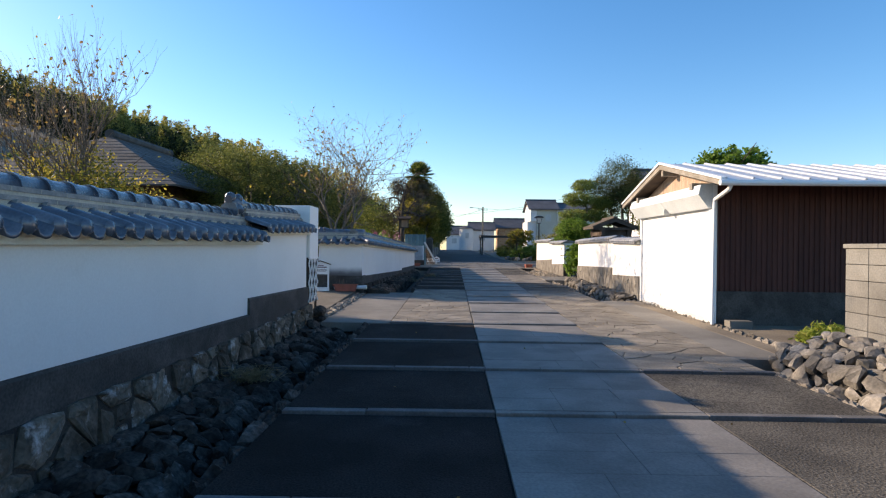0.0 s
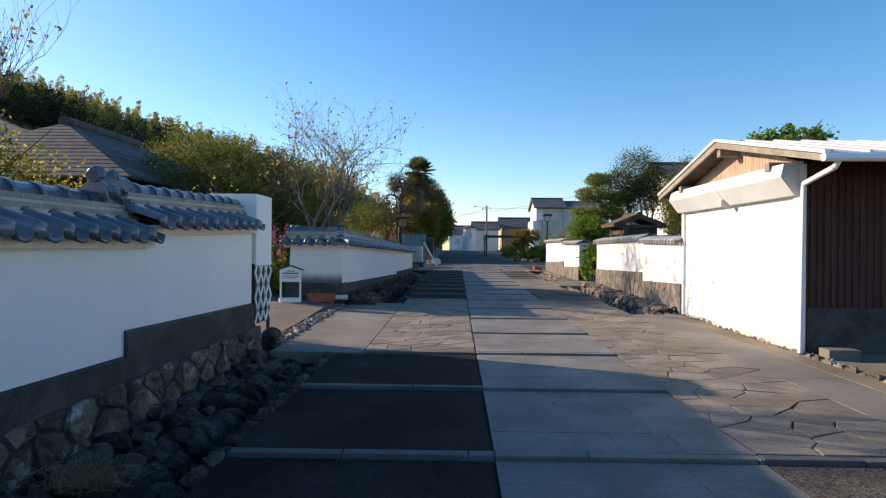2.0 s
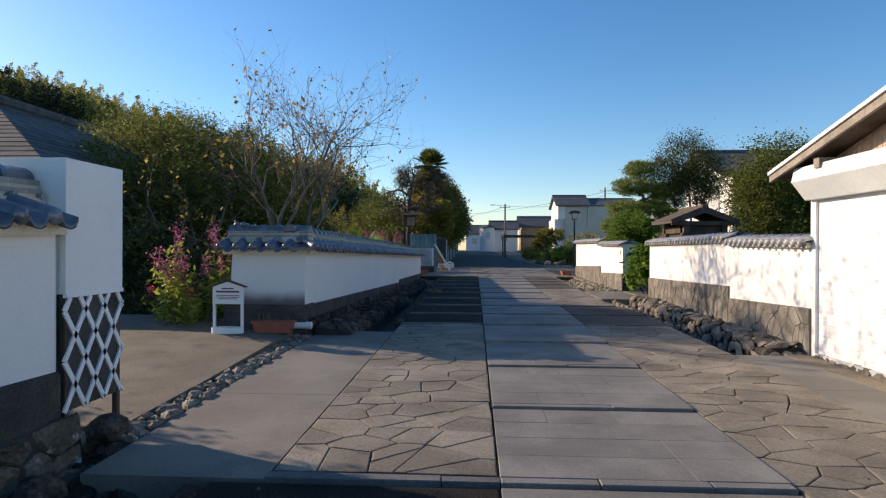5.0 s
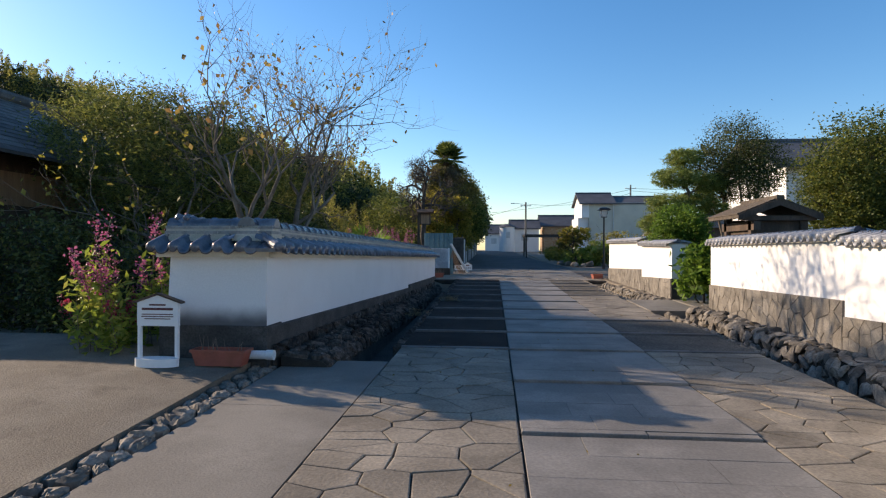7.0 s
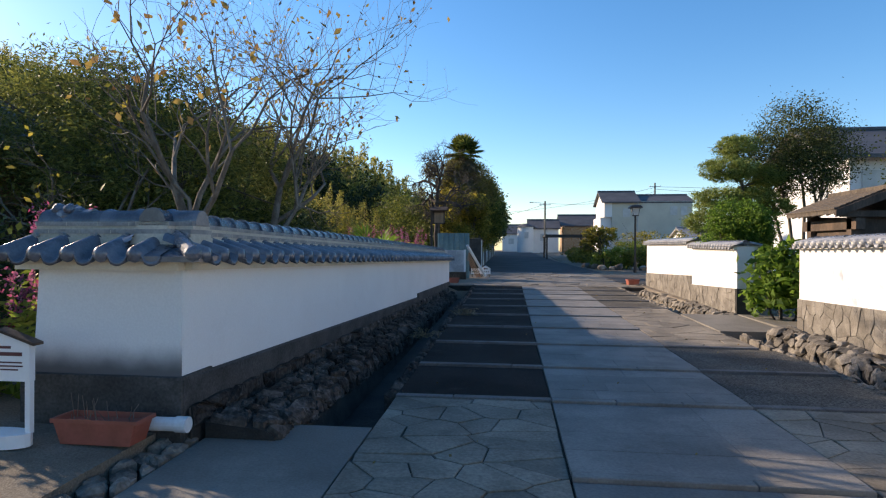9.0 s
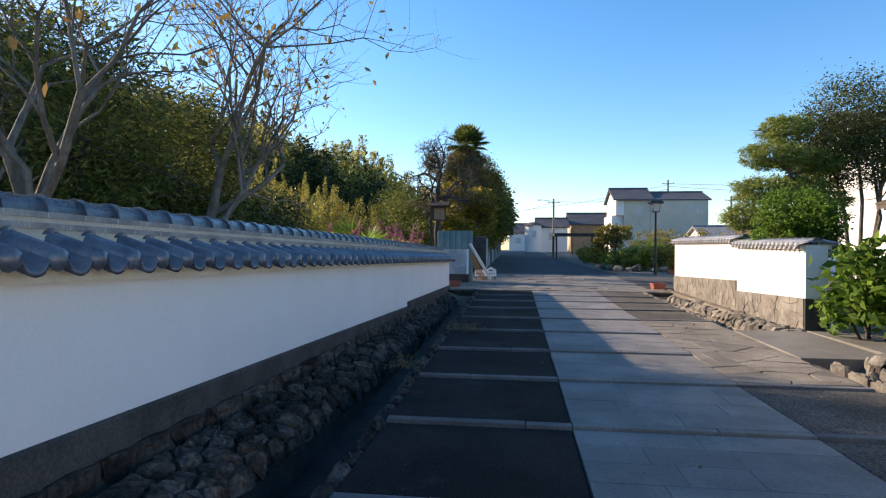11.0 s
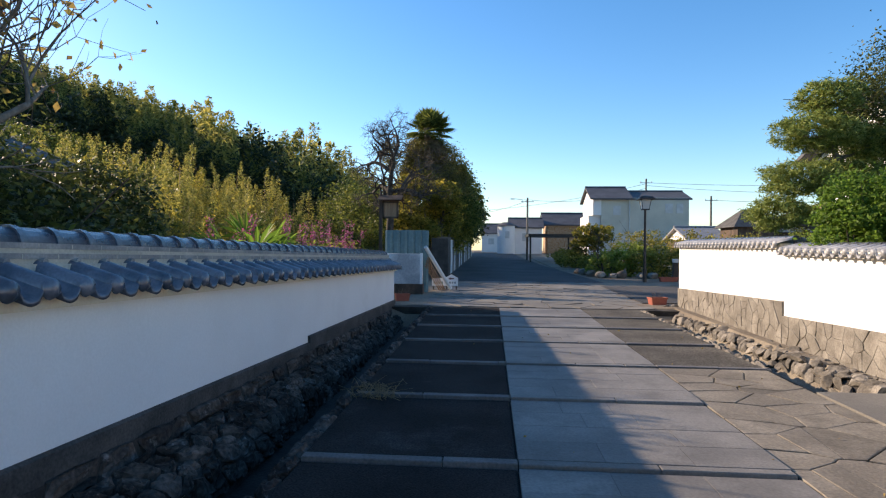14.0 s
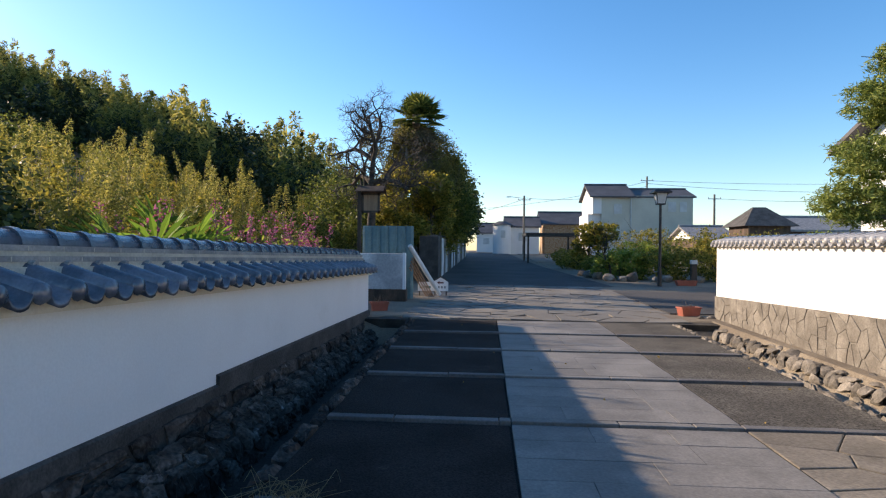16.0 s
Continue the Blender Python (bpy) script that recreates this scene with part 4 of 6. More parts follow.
board = mesh_ob("board", [(x, y, z) for y in (-0.025, 0.025) for x, z in ((-0.235, 0.44), (0.235, 0.44), (0.235, 0.70), (0, 0.78), (-0.235, 0.70))],
                [(0, 1, 2, 3, 4), (9, 8, 7, 6, 5)] + [(i, (i + 1) % 5, 5 + (i + 1) % 5, 5 + i) for i in range(5)], WHITE_METAL, notice)
for s in (-1, 1):
    loft("gable_cap", [[(s * x, y, z), (s * x, y, z + 0.02)] [0:2] + [(s * (x + 0.001), y + 0.09, z + 0.02), (s * (x + 0.001), y + 0.09, z)] for x, y, z in ((0.0, -0.045, 0.785), (0.28, -0.045, 0.69))], WOOD_DARK, notice)
for i, (z, w, h) in enumerate(((0.665, 0.19, 0.018), (0.615, 0.36, 0.026), (0.565, 0.36, 0.01), (0.54, 0.37, 0.01), (0.515, 0.30, 0.01))):
    box("writing", -w / 2, w / 2, -0.0275, -0.0255, z, z + h, INK, board)


def planter(at, turn, length=0.62, group="", soil=True, seed=3):
    root = thing("planter", "terracotta-coloured plastic trough planter with dry stalks", "planter", at, group)
    root.rotation_euler[2] = radians(turn)
    a, b = length / 2, 0.11
    secs = [[(-a * k, -b * k, z), (a * k, -b * k, z), (a * k, b * k, z), (-a * k, b * k, z)] for k, z in ((0.84, 0.0), (0.97, 0.15), (1.04, 0.152), (1.04, 0.18), (0.97, 0.18), (0.95, 0.14))]
    loft("trough", secs, TERRA, root)
    rng = np.random.default_rng(seed)
    segs = []
    for _ in range(18):
        p = Vector((rng.uniform(-a, a) * 0.85, rng.uniform(-b, b) * 0.7, 0.13))
        q = p + Vector((rng.normal() * 0.05, rng.normal() * 0.04, rng.uniform(0.06, 0.20)))
        segs.append((p, q, 0.004, 0.002))
    limbs("stalk_growth", segs, BARK, root)["kind"] = "stuff"
    return root


planter((-2.88, 15.66, Z(15.6) + 0.10), 0, group="trough planters")
planter((4.22, 32.75, Z(32.6)), 15, 0.42, group="trough planters", seed=5)
planter((-2.02, 32.7, Z(32.7)), 20, 0.36, group="trough planters", seed=6)
planter((6.9, 41.0, Z(41)), 5, 0.7, group="trough planters", seed=7)
planter((9.0, 41.2, Z(41)), 0, 0.7, group="trough planters", seed=8)
pipe = thing("drain_pipe", "pale plastic pipe lying along the wall foot", "pipe", (-2.8, 15.82, Z(15.8) + 0.13))
bm = bmesh.new()
rod(bm, (-0.42, 0, 0.05), (0.46, -0.01, 0.06), 0.05, seg=16)
part("tube", bm, PIPE, pipe, smooth=False)
bm = bmesh.new()
rod(bm, (0.38, -0.01, 0.06), (0.47, -0.01, 0.06), 0.058, seg=16)
part("collar", bm, PIPE, pipe)

# ---- concrete block wall on its stone footing, garage side ----
wall_9 = tagged(box("wall_9", 4.87, 4.99, -6.0, 7.28, 0.35, 1.50, GROUT), "weathered concrete block wall on a field-stone footing", "wall", kind="structure")
for r in range(6):
    z0 = 0.38 + r * 0.195
    y = 7.3
    while y > -3.5:
        box("block", 4.845, 5.01, y - 0.392, y, z0, z0 + 0.188, BLOCK, wall_9, bevel=0.006)
        y -= 0.4
y = 7.32
while y > -3.5:
    box("coping_block", 4.82, 5.035, y - 0.595, y, 1.545, 1.60, BLOCK, wall_9, bevel=0.008)
    y -= 0.6

# ---- end of the lane: shed wall, teal sheet, pipe, direction boards ----
shed_wall = thing("shed_wall", "stained white rendered wall end over a dark base", "wall", (-2.1, 34.5, Z(34.5)))
under(shed_wall, box("render", -6.0, -1.75, 34.5, 34.75, 0.75, 1.60, PLASTER_DIRTY, bevel=0.01))
# Base darkened to hold the shade below the white render.
under(shed_wall, box("base", -6.0, -1.72, 34.47, 34.78, 0.3, 0.752, WOOD_DARK, label="dark brown base, the shade below the render put into its colour"))
under(shed_wall, box("corner_strip", -1.80, -1.735, 34.485, 34.6, 0.74, 1.62, WHITE_METAL))
fence_sheet = thing("sheet_fence", "teal corrugated sheet fence behind the rendered wall", "fence", (-2.0, 35.2, Z(35)))
for i in range(6):
    x = -2.92 + i * 0.215
    under(fence_sheet, loft("sheet", [[(x, 35.2, z), (x + 0.06, 35.17, z), (x + 0.15, 35.17, z), (x + 0.21, 35.2, z), (x + 0.21, 35.22, z), (x, 35.22, z)] for z in (0.3, 2.28)], TEAL))
lean = thing("leaning_pipe", "long pale plastic pipe leaning against the sheet fence", "pipe", (-1.0, 35.9, Z(36)))
bm = bmesh.new()
rod(bm, (-1.02, 35.85, Z(36) + 0.05), (-1.72, 35.1, 1.80), 0.055, seg=14)
under(lean, part("tube", bm, PIPE))
for i in range(4):
    bm = bmesh.new()
    rod(bm, (-1.35 + 0.06 * i, 35.75, Z(36)), (-1.72 + 0.02 * i, 35.12, 1.25 + 0.08 * i), 0.018, seg=6)
    pole = tagged(part("bamboo_pole", bm, WOOD_WARM), "thin yellow bamboo pole leaning on the fence", "pole", "leaning bamboo poles")


def direction_board(at, peaked, seed):
    root = thing("direction_board", "white direction board, peaked top" if peaked else "white rectangular direction board", "sign", at, "direction boards")
    for s in (-1, 1):
        box("leg", s * 0.15 - 0.015, s * 0.15 + 0.015, -0.015, 0.015, 0, 0.14, WOOD_DARK, root)
    prof = [(-0.2, 0.12), (0.2, 0.12), (0.2, 0.36)] + ([(0, 0.48)] if peaked else []) + [(-0.2, 0.36)]
    n = len(prof)
    b = mesh_ob("board", [(x, y, z) for y in (-0.02, 0.02) for x, z in prof], [tuple(range(n)), tuple(range(2 * n - 1, n - 1, -1))] + [(i, (i + 1) % n, n + (i + 1) % n, n + i) for i in range(n)], WHITE_METAL, root)
    if peaked:
        for s in (-1, 1):
            loft("cap", [[(s * x, -0.035, z), (s * x, -0.035, z + 0.018), (s * x, 0.035, z + 0.018), (s * x, 0.035, z)] for x, z in ((0, 0.485), (0.24, 0.355))], WOOD_DARK, root)
        mesh_ob("arrow", [(x, -0.0215, z) for x, z in ((-0.09, 0.34), (-0.03, 0.385), (-0.03, 0.36), (0.08, 0.36), (0.08, 0.32), (-0.03, 0.32), (-0.03, 0.295))], [tuple(range(7))], INK, b)
    for i in range(4):
        box("writing", -0.15 + i * 0.08, -0.10 + i * 0.08, -0.0225, -0.0205, 0.19, 0.25, INK_BLUE if not peaked else INK_GREY, b)
    return root


direction_board((-1.42, 36.1, Z(36)), False, 1).rotation_euler[2] = radians(4)
direction_board((-1.02, 36.15, Z(36)), True, 2).rotation_euler[2] = radians(-3)

# ---- wooden lantern sign on a post ----
lantern = thing("post_sign", "dark wooden framed sign under a small roof, on a post", "sign", (-3.42, 37.1, Z(37)))
box("post", -0.05, 0.05, -0.05, 0.05, 0, 3.0, WOOD_DARK, lantern, bevel=0.008)
for z in (2.22, 2.72):
    box("frame_rail", 0.0, 0.58, -0.03, 0.03, z, z + 0.06, WOOD_DARK, lantern)
for x in (0.06, 0.52):
    box("frame_post", x, x + 0.06, -0.03, 0.03, 2.22, 2.78, WOOD_DARK, lantern)
box("panel", 0.12, 0.52, -0.012, 0.012, 2.28, 2.72, WOOD_WARM, lantern)
for s in (-1, 1):
    loft("roof", [[(x, 0, 2.98), (x, s * 0.28, 2.82), (x, s * 0.28, 2.80), (x, 0, 2.95)] for x in (-0.06, 0.72)], WOOD_DARK, lantern)

# ---- street lamp with a lantern head ----
lamp = thing("street_lamp", "dark bronze street lamp with a square glazed lantern head", "street lamp", (5.92, 40.6, Z(40.6)))
bm = bmesh.new()
rod(bm, (0, 0, 0), (0, 0, 0.5), 0.075, 0.07, 14)
rod(bm, (0, 0, 0.5), (0, 0, 2.72), 0.05, 0.042, 14)
part("pole", bm, BLACK_METAL, lamp)
box("collar", -0.13, 0.13, -0.13, 0.13, 2.70, 2.74, BLACK_METAL, lamp)
secs = [[(-k, -k, z), (k, -k, z), (k, k, z), (-k, k, z)] for k, z in ((0.12, 2.74), (0.17, 3.08))]
loft("lantern_glass", secs, GREY_METAL, lamp, "frosted pale lantern panes")
for sx in (-1, 1):
    for sy in (-1, 1):
        bm = bmesh.new()
        rod(bm, (sx * 0.12, sy * 0.12, 2.74), (sx * 0.175, sy * 0.175, 3.09), 0.012, seg=6)
        part("lantern_bar", bm, BLACK_METAL, lamp)
loft("lantern_roof", [[(-k, -k, z), (k, -k, z), (k, k, z), (-k, k, z)] for k, z in ((0.29, 3.08), (0.29, 3.12), (0.20, 3.20), (0.05, 3.24))], BLACK_METAL, lamp)

# ---- vegetation ----


def bush(name, label, blobs, count, size, material, seed, category="shrub", long=1.8, sub=0.32, per=30, shell=0.55, bark=None, foot=None, trunk_r=None, up=0.0):
    rng = np.random.default_rng(seed)
    x, y = np.mean([b[0] for b in blobs]), np.mean([b[1] for b in blobs])
    if foot:
        x, y = foot
    root = thing(name, label, category, (x, y, ground_z(x, y)))
    o = leaves("crown" if category == "tree" else "foliage", clumps(blobs, count, rng, sub=sub, per=per, shell=shell), size, material, seed=seed, long=long, up=up)
    under(root, o)
    segs = []
    for b in blobs:
        base = Vector((x + (b[0] - x) * 0.15, y + (b[1] - y) * 0.15, ground_z(x, y) - 0.1))
        tip = Vector(b[:3])
        mid = base.lerp(tip, 0.55) + Vector(rng.normal(size=3)) * 0.12
        r = trunk_r or (0.02 + 0.02 * b[3] * (3 if category == "tree" else 1))
        segs += [(base, mid, r, r * 0.75), (mid, tip, r * 0.75, r * 0.4)]
        for _ in range(8):
            d = Vector(rng.normal(size=3))
            segs.append((mid.lerp(tip, rng.uniform(0.2, 1)), tip + Vector((d.x * b[3] * 0.5, d.y * b[4] * 0.5, d.z * b[5] * 0.5)), r * 0.35, r * 0.1))
    under(root, limbs("trunk" if category == "tree" else "branch_growth", segs, bark or BARK_DARK, None))
    return root


def bare_tree(name, label, base, height, seed, bark, leaf=None, n_leaves=0, leaf_size=0.09, r0=0.1, **kw):
    rng = np.random.default_rng(seed)
    segs, tips = grow(base, height, rng, r0=r0, **kw)
    root = thing(name, label, "tree", base)
    under(root, limbs("trunk", segs, bark, None))
    if leaf and n_leaves:
        t = np.array([tuple(v) for v in tips])
        pick = t[rng.integers(0, len(t), n_leaves)] + rng.normal(size=(n_leaves, 3)) * 0.05
        under(root, leaves("leaves", pick, leaf_size, leaf, seed=seed, droop=0.9, long=1.7))
    return root


# trees behind the walls by the lane
bare_tree("tree", "half-bare tree with pale twisted branches and few yellow leaves", (-3.85, 18.1, Z(18)), 6.2, 11, BARK_PALE, L_AUTUMN, 230, 0.065, r0=0.085, spread=0.46, levels=4, splits=2, lean=(0.24, -0.05), first=0.36, up=0.42, shrink=0.74, wiggle=0.30, taper=0.7)
bare_tree("tree", "spreading tree with thin autumn leaves over the wall", (-4.1, 21.2, Z(21)), 7.4, 7, BARK, L_AUTUMN, 620, 0.055, r0=0.10, spread=0.5, levels=4, splits=3, lean=(0.10, 0.05), first=0.34, up=0.44, shrink=0.72, wiggle=0.24, taper=0.7)
bare_tree("tree", "pale leaning half-bare tree in the garden", (-4.9, 19.3, Z(19)), 5.0, 29, BARK_PALE, L_YELLOW, 300, 0.06, r0=0.08, spread=0.5, levels=4, splits=2, lean=(-0.35, 0.0), first=0.36, up=0.35, shrink=0.72, wiggle=0.26, taper=0.7)
bare_tree("tree", "thin leafless tree with a few yellow leaves, in the yard", (-7.6, 11.9, Z(12)), 6.2, 31, BARK_PALE, L_AUTUMN, 520, 0.055, r0=0.085, spread=0.36, levels=4, splits=3, first=0.30, up=0.7, shrink=0.80, taper=0.76)
bush("shrub", "twiggy yellow-brown shrub under the yard tree", [(-7.4, 11.9, 2.5, 1.1, 1.0, 0.9), (-8.3, 12.4, 2.7, 1.1, 1.0, 1.0), (-6.9, 12.6, 2.0, 0.8, 0.8, 0.7)], 9000, 0.045, L_YELLOW, 24, sub=0.4, shell=0.3)
gnarled = thing("tree", "gnarled dark bare tree behind the lane's end", "tree", (-3.35, 38.6, Z(38.6)))
rng = np.random.default_rng(523)
segs, p = [], Vector((-3.35, 38.6, Z(38.6) - 0.1))
for k, (dx, dz) in enumerate(((0.05, 0.9), (-0.08, 0.9), (0.06, 0.8), (-0.05, 0.7), (0.05, 0.7))):
    q = p + Vector((dx, rng.normal() * 0.05, dz))
    segs.append((p, q, 0.19 - 0.022 * k, 0.19 - 0.022 * (k + 1)))
    p = q
    if k > 1:
        for side in (-1, 1):
            more, _ = grow(p, 1.0, rng, r0=0.085, spread=0.66, levels=4, splits=3, lean=(side * rng.uniform(1.0, 1.9), rng.normal() * 0.5), first=1.75 - 0.16 * k + rng.uniform(0, 0.3), wiggle=0.42, up=0.12, shrink=0.60, taper=0.72)
            segs += more
more, _ = grow(p, 1.0, rng, r0=0.08, spread=0.62, levels=4, splits=3, lean=(0.1, 0.0), first=1.35, wiggle=0.4, up=0.15, shrink=0.62, taper=0.72)
under(gnarled, limbs("trunk", segs + more, BARK_DARK, None))
bush("tree", "dark dense evergreen behind the wall", [(-8.6, 24.7, 2.9, 1.3, 1.4, 1.2), (-9.8, 25.5, 3.2, 1.5, 1.5, 1.3), (-7.2, 24.5, 2.2, 1.2, 1.4, 1.1), (-6.0, 22.3, 1.7, 1.0, 1.1, 1.0), (-7.3, 22.0, 2.1, 1.2, 1.2, 1.2)], 56000, 0.05, L_DARK, 3, "tree", sub=0.3)
bush("tree", "tall feathery olive-green evergreens crowding behind the wall", [(-5.2, 20.6, 3.0, 1.0, 0.9, 1.5), (-6.4, 20.9, 3.3, 1.2, 1.0, 1.6), (-7.7, 21.5, 3.6, 1.3, 1.1, 1.6), (-5.0, 22.4, 2.7, 0.9, 1.2, 1.3), (-9.0, 22.2, 3.9, 1.3, 1.2, 1.4), (-6.0, 23.2, 3.0, 1.2, 1.2, 1.4)], 84000, 0.024, L_CYPRESS, 4, "tree", sub=0.36, long=4.2, per=46)
bush("tree", "dark evergreen trees crowding the garden behind the wall", [(-4.9, 24.0, 1.6, 0.9, 1.4, 0.9), (-5.6, 26.0, 1.9, 1.1, 1.4, 1.0), (-7.6, 27.3, 2.1, 1.3, 1.5, 1.1)], 34000, 0.05, L_DARK, 5, "tree")
rng = np.random.default_rng(70)
cane_groups = (("yellow-green bamboo canes behind the garden wall", L_YELLOW, (-7.2, -4.9), (27.6, 35.5), 46, 1.5), ("feathery green bamboo canes in the garden", L_BAMBOO, (-10.5, -7.0), (26.5, 37.0), 60, 1.5), ("olive undergrowth of canes beyond the wall", L_MID, (-6.8, -4.4), (29.5, 37.0), 34, 1.5), ("tall sunlit bamboo at the foot of the hill", L_BAMBOO, (-17.0, -7.5), (36.0, 46.0), 90, 1.8), ("bright leafy canes between garden and hill", L_YELLOW, (-15.0, -6.5), (33.0, 44.0), 60, 1.3))
for lab, m, xr, yr, count, tall in cane_groups:
    st = []
    for _ in range(count):
        x, y = rng.uniform(*xr), rng.uniform(*yr)
        st.append((x, y, ground_z(x, y), (tall + 0.30 * min(6.0, -x - 4.6)) * rng.uniform(0.70, 1.2), rng.uniform(0.28, 0.55)))
    cane = thing("bamboo_clump", lab, "bamboo", (np.mean(xr), np.mean(yr), Z(np.mean(yr))))
    under(cane, leaves("foliage", plumes(st, 560, rng), 0.028, m, seed=count, long=4.0, droop=0.5))
    under(cane, limbs("canes", [(Vector((q[0], q[1], q[2] - 0.1)), Vector((q[0], q[1], q[2] + q[3] * 0.85)), 0.012, 0.005) for q in st], WOOD_WARM, None))["kind"] = "stuff"
bush("shrub", "brownish shrubs beside the wall top", [(-3.7, 24.0, 1.3, 0.6, 1.3, 0.5), (-3.7, 27.5, 1.2, 0.6, 1.4, 0.5), (-3.6, 30.5, 1.2, 0.6, 1.3, 0.5), (-3.9, 21.5, 1.3, 0.7, 1.2, 0.6)], 12000, 0.05, L_MID, 9, long=3)
rng = np.random.default_rng(131)
crown = [(-2.7 + rng.uniform(-1.3, 1.3) * (1.0 - 0.10 * abs(z - 3.4)), 44.6 + rng.uniform(-2.4, 3.2), z, rng.uniform(0.45, 0.85), rng.uniform(0.5, 0.9), rng.uniform(0.4, 0.75)) for z in (1.9, 2.3, 2.6, 2.9, 3.1, 3.3, 3.5, 3.8, 4.0, 4.2, 4.5, 4.7, 5.0, 5.2, 2.4, 3.0, 3.6, 4.1, 4.6, 2.8)]
bush("tree", "broad yellow-green tree leaning over the street", crown, 50000, 0.065, L_YELLOW, 13, "tree", foot=(-3.2, 45), sub=0.42, trunk_r=0.06)
bush("tree", "dark evergreen behind the palm", [(-1.7, 47.5, 4.9, 1.0, 1.2, 1.1), (-2.6, 47.2, 5.6, 1.0, 1.0, 1.0), (-1.3, 49.5, 4.2, 0.9, 1.5, 1.3), (-1.2, 47.0, 3.4, 0.9, 1.2, 1.0)], 26000, 0.065, L_MID, 14, "tree", foot=(-2.9, 48), sub=0.4)
bush("tree", "dark evergreen row along the street", [(-1.6, 53, 4.1, 1.3, 2.4, 1.8), (-1.8, 59, 3.9, 1.4, 3, 1.7), (-1.9, 67, 3.9, 1.4, 4, 1.8)], 14000, 0.13, L_DARK, 17, "tree", foot=(-3.4, 58))
bush("tree", "dark garden trees beyond the wall", [(-5.5, 44.5, 2.8, 1.4, 1.7, 1.5), (-6.8, 46.5, 3.3, 1.5, 1.6, 1.6), (-4.6, 42.2, 2.0, 0.9, 1.2, 1.1), (-5.9, 40.6, 1.9, 1.1, 1.1, 1.1)], 26000, 0.065, L_MID, 19, "tree", sub=0.4)
bush("shrub", "dark undergrowth at the yard's edge", [(-5.2, 18.1, 0.9, 0.8, 0.7, 0.9), (-6.4, 18.2, 1.1, 0.9, 0.8, 1.1), (-7.8, 18.6, 1.2, 1.0, 0.9, 1.2), (-4.5, 18.8, 1.0, 0.6, 0.6, 0.8), (-9.2, 18.6, 1.2, 1.0, 0.9, 1.2)], 24000, 0.042, L_DARK, 21)
bush("shrub", "light green shrub before the old house", [(-8.6, 12.6, 1.9, 0.7, 0.7, 0.6), (-8.0, 13.2, 1.6, 0.6, 0.6, 0.5)], 5000, 0.06, L_BRIGHT, 22)

# bamboo-covered hillside
rng = np.random.default_rng(77)
st = []
for i in range(1500):
    x, y = rng.uniform(-76, -10), rng.uniform(50, 106)
    if y < 50 - 0.42 * (x + 7):
        continue
    st.append((x, y, ground_z(x, y) - 0.3, rng.uniform(4.5, 7.5), rng.uniform(0.8, 1.4)))
pts = plumes(st, 300, rng)
# Leaf colour by height: sunlit tips and shaded lower leaves are painted in.
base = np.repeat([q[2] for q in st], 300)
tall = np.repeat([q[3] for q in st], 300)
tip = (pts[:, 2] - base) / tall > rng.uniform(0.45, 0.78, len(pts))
tagged(leaves("bamboo_grove", pts[tip], 0.10, L_BAMBOO, seed=78, long=4.0, droop=0.7), "hillside bamboo plume tips, sunlight put into their yellow-green", "bamboo", kind="stuff")
tagged(leaves("bamboo_undergrowth", pts[~tip], 0.10, L_WOOD, seed=80, long=3.2, droop=0.4), "lower leaves of the hillside bamboo, shade put into their deep green", "bamboo", kind="stuff")
blobs = [(x, y, ground_z(x, y) + rng.uniform(1.6, 3.4), 2.4, 2.4, 2.6) for x, y in ((rng.uniform(-76, -11), rng.uniform(50, 104)) for _ in range(260)) if y > 50 - 0.42 * (x + 7)]
scrub = [(x, y, ground_z(x, y) + 0.5, 2.0, 2.0, 1.0) for x, y in ((rng.uniform(-34, -9), rng.uniform(36, 60)) for _ in range(110))]
tagged(leaves("hillside_scrub", clumps(scrub, 60000, rng, sub=0.4, per=40), 0.11, L_MID, seed=81), "low green scrub on the slope below the wood", "scrub", kind="stuff")
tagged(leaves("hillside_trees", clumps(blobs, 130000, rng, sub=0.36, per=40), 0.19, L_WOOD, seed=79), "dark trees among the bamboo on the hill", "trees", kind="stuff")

rng = np.random.default_rng(151)
shag = [(-2.6 + rng.normal() * 0.85, 44.5 + rng.normal() * 0.5, z, rng.uniform(0.35, 0.6), 0.5, rng.uniform(0.35, 0.55)) for z in (3.8, 4.1, 4.4, 4.6, 4.8, 5.0, 5.2, 5.4, 5.6, 5.8, 6.0, 6.2, 5.3, 4.9, 4.5, 5.7)] + [(-1.45, 45.4, 5.5, 0.5, 0.6, 0.6), (-1.3, 45.8, 4.8, 0.55, 0.6, 0.6), (-1.75, 45.2, 6.0, 0.5, 0.5, 0.5), (-3.3, 44.6, 6.0, 0.5, 0.5, 0.5), (-2.2, 44.9, 6.3, 0.5, 0.5, 0.4), (-3.0, 44.9, 6.3, 0.45, 0.5, 0.4)]
bush("tree", "shaggy olive-brown growth crowding the palm", shag, 34000, 0.045, L_OLIVE, 15, "tree", foot=(-2.4, 44), sub=0.55, per=14, bark=BARK, trunk_r=0.05)

# palm
palm = thing("palm_tree", "tall fan palm with a shaggy skirt of dead fronds", "tree", (-2.75, 44.6, Z(44.6)))
bm = bmesh.new()
rod(bm, (0, 0, -0.1), (0.05, 0, 3.5), 0.16, 0.14, 10)
rod(bm, (0.05, 0, 3.5), (0, 0, 6.6), 0.14, 0.16, 10)
part("trunk", bm, BARK, palm)


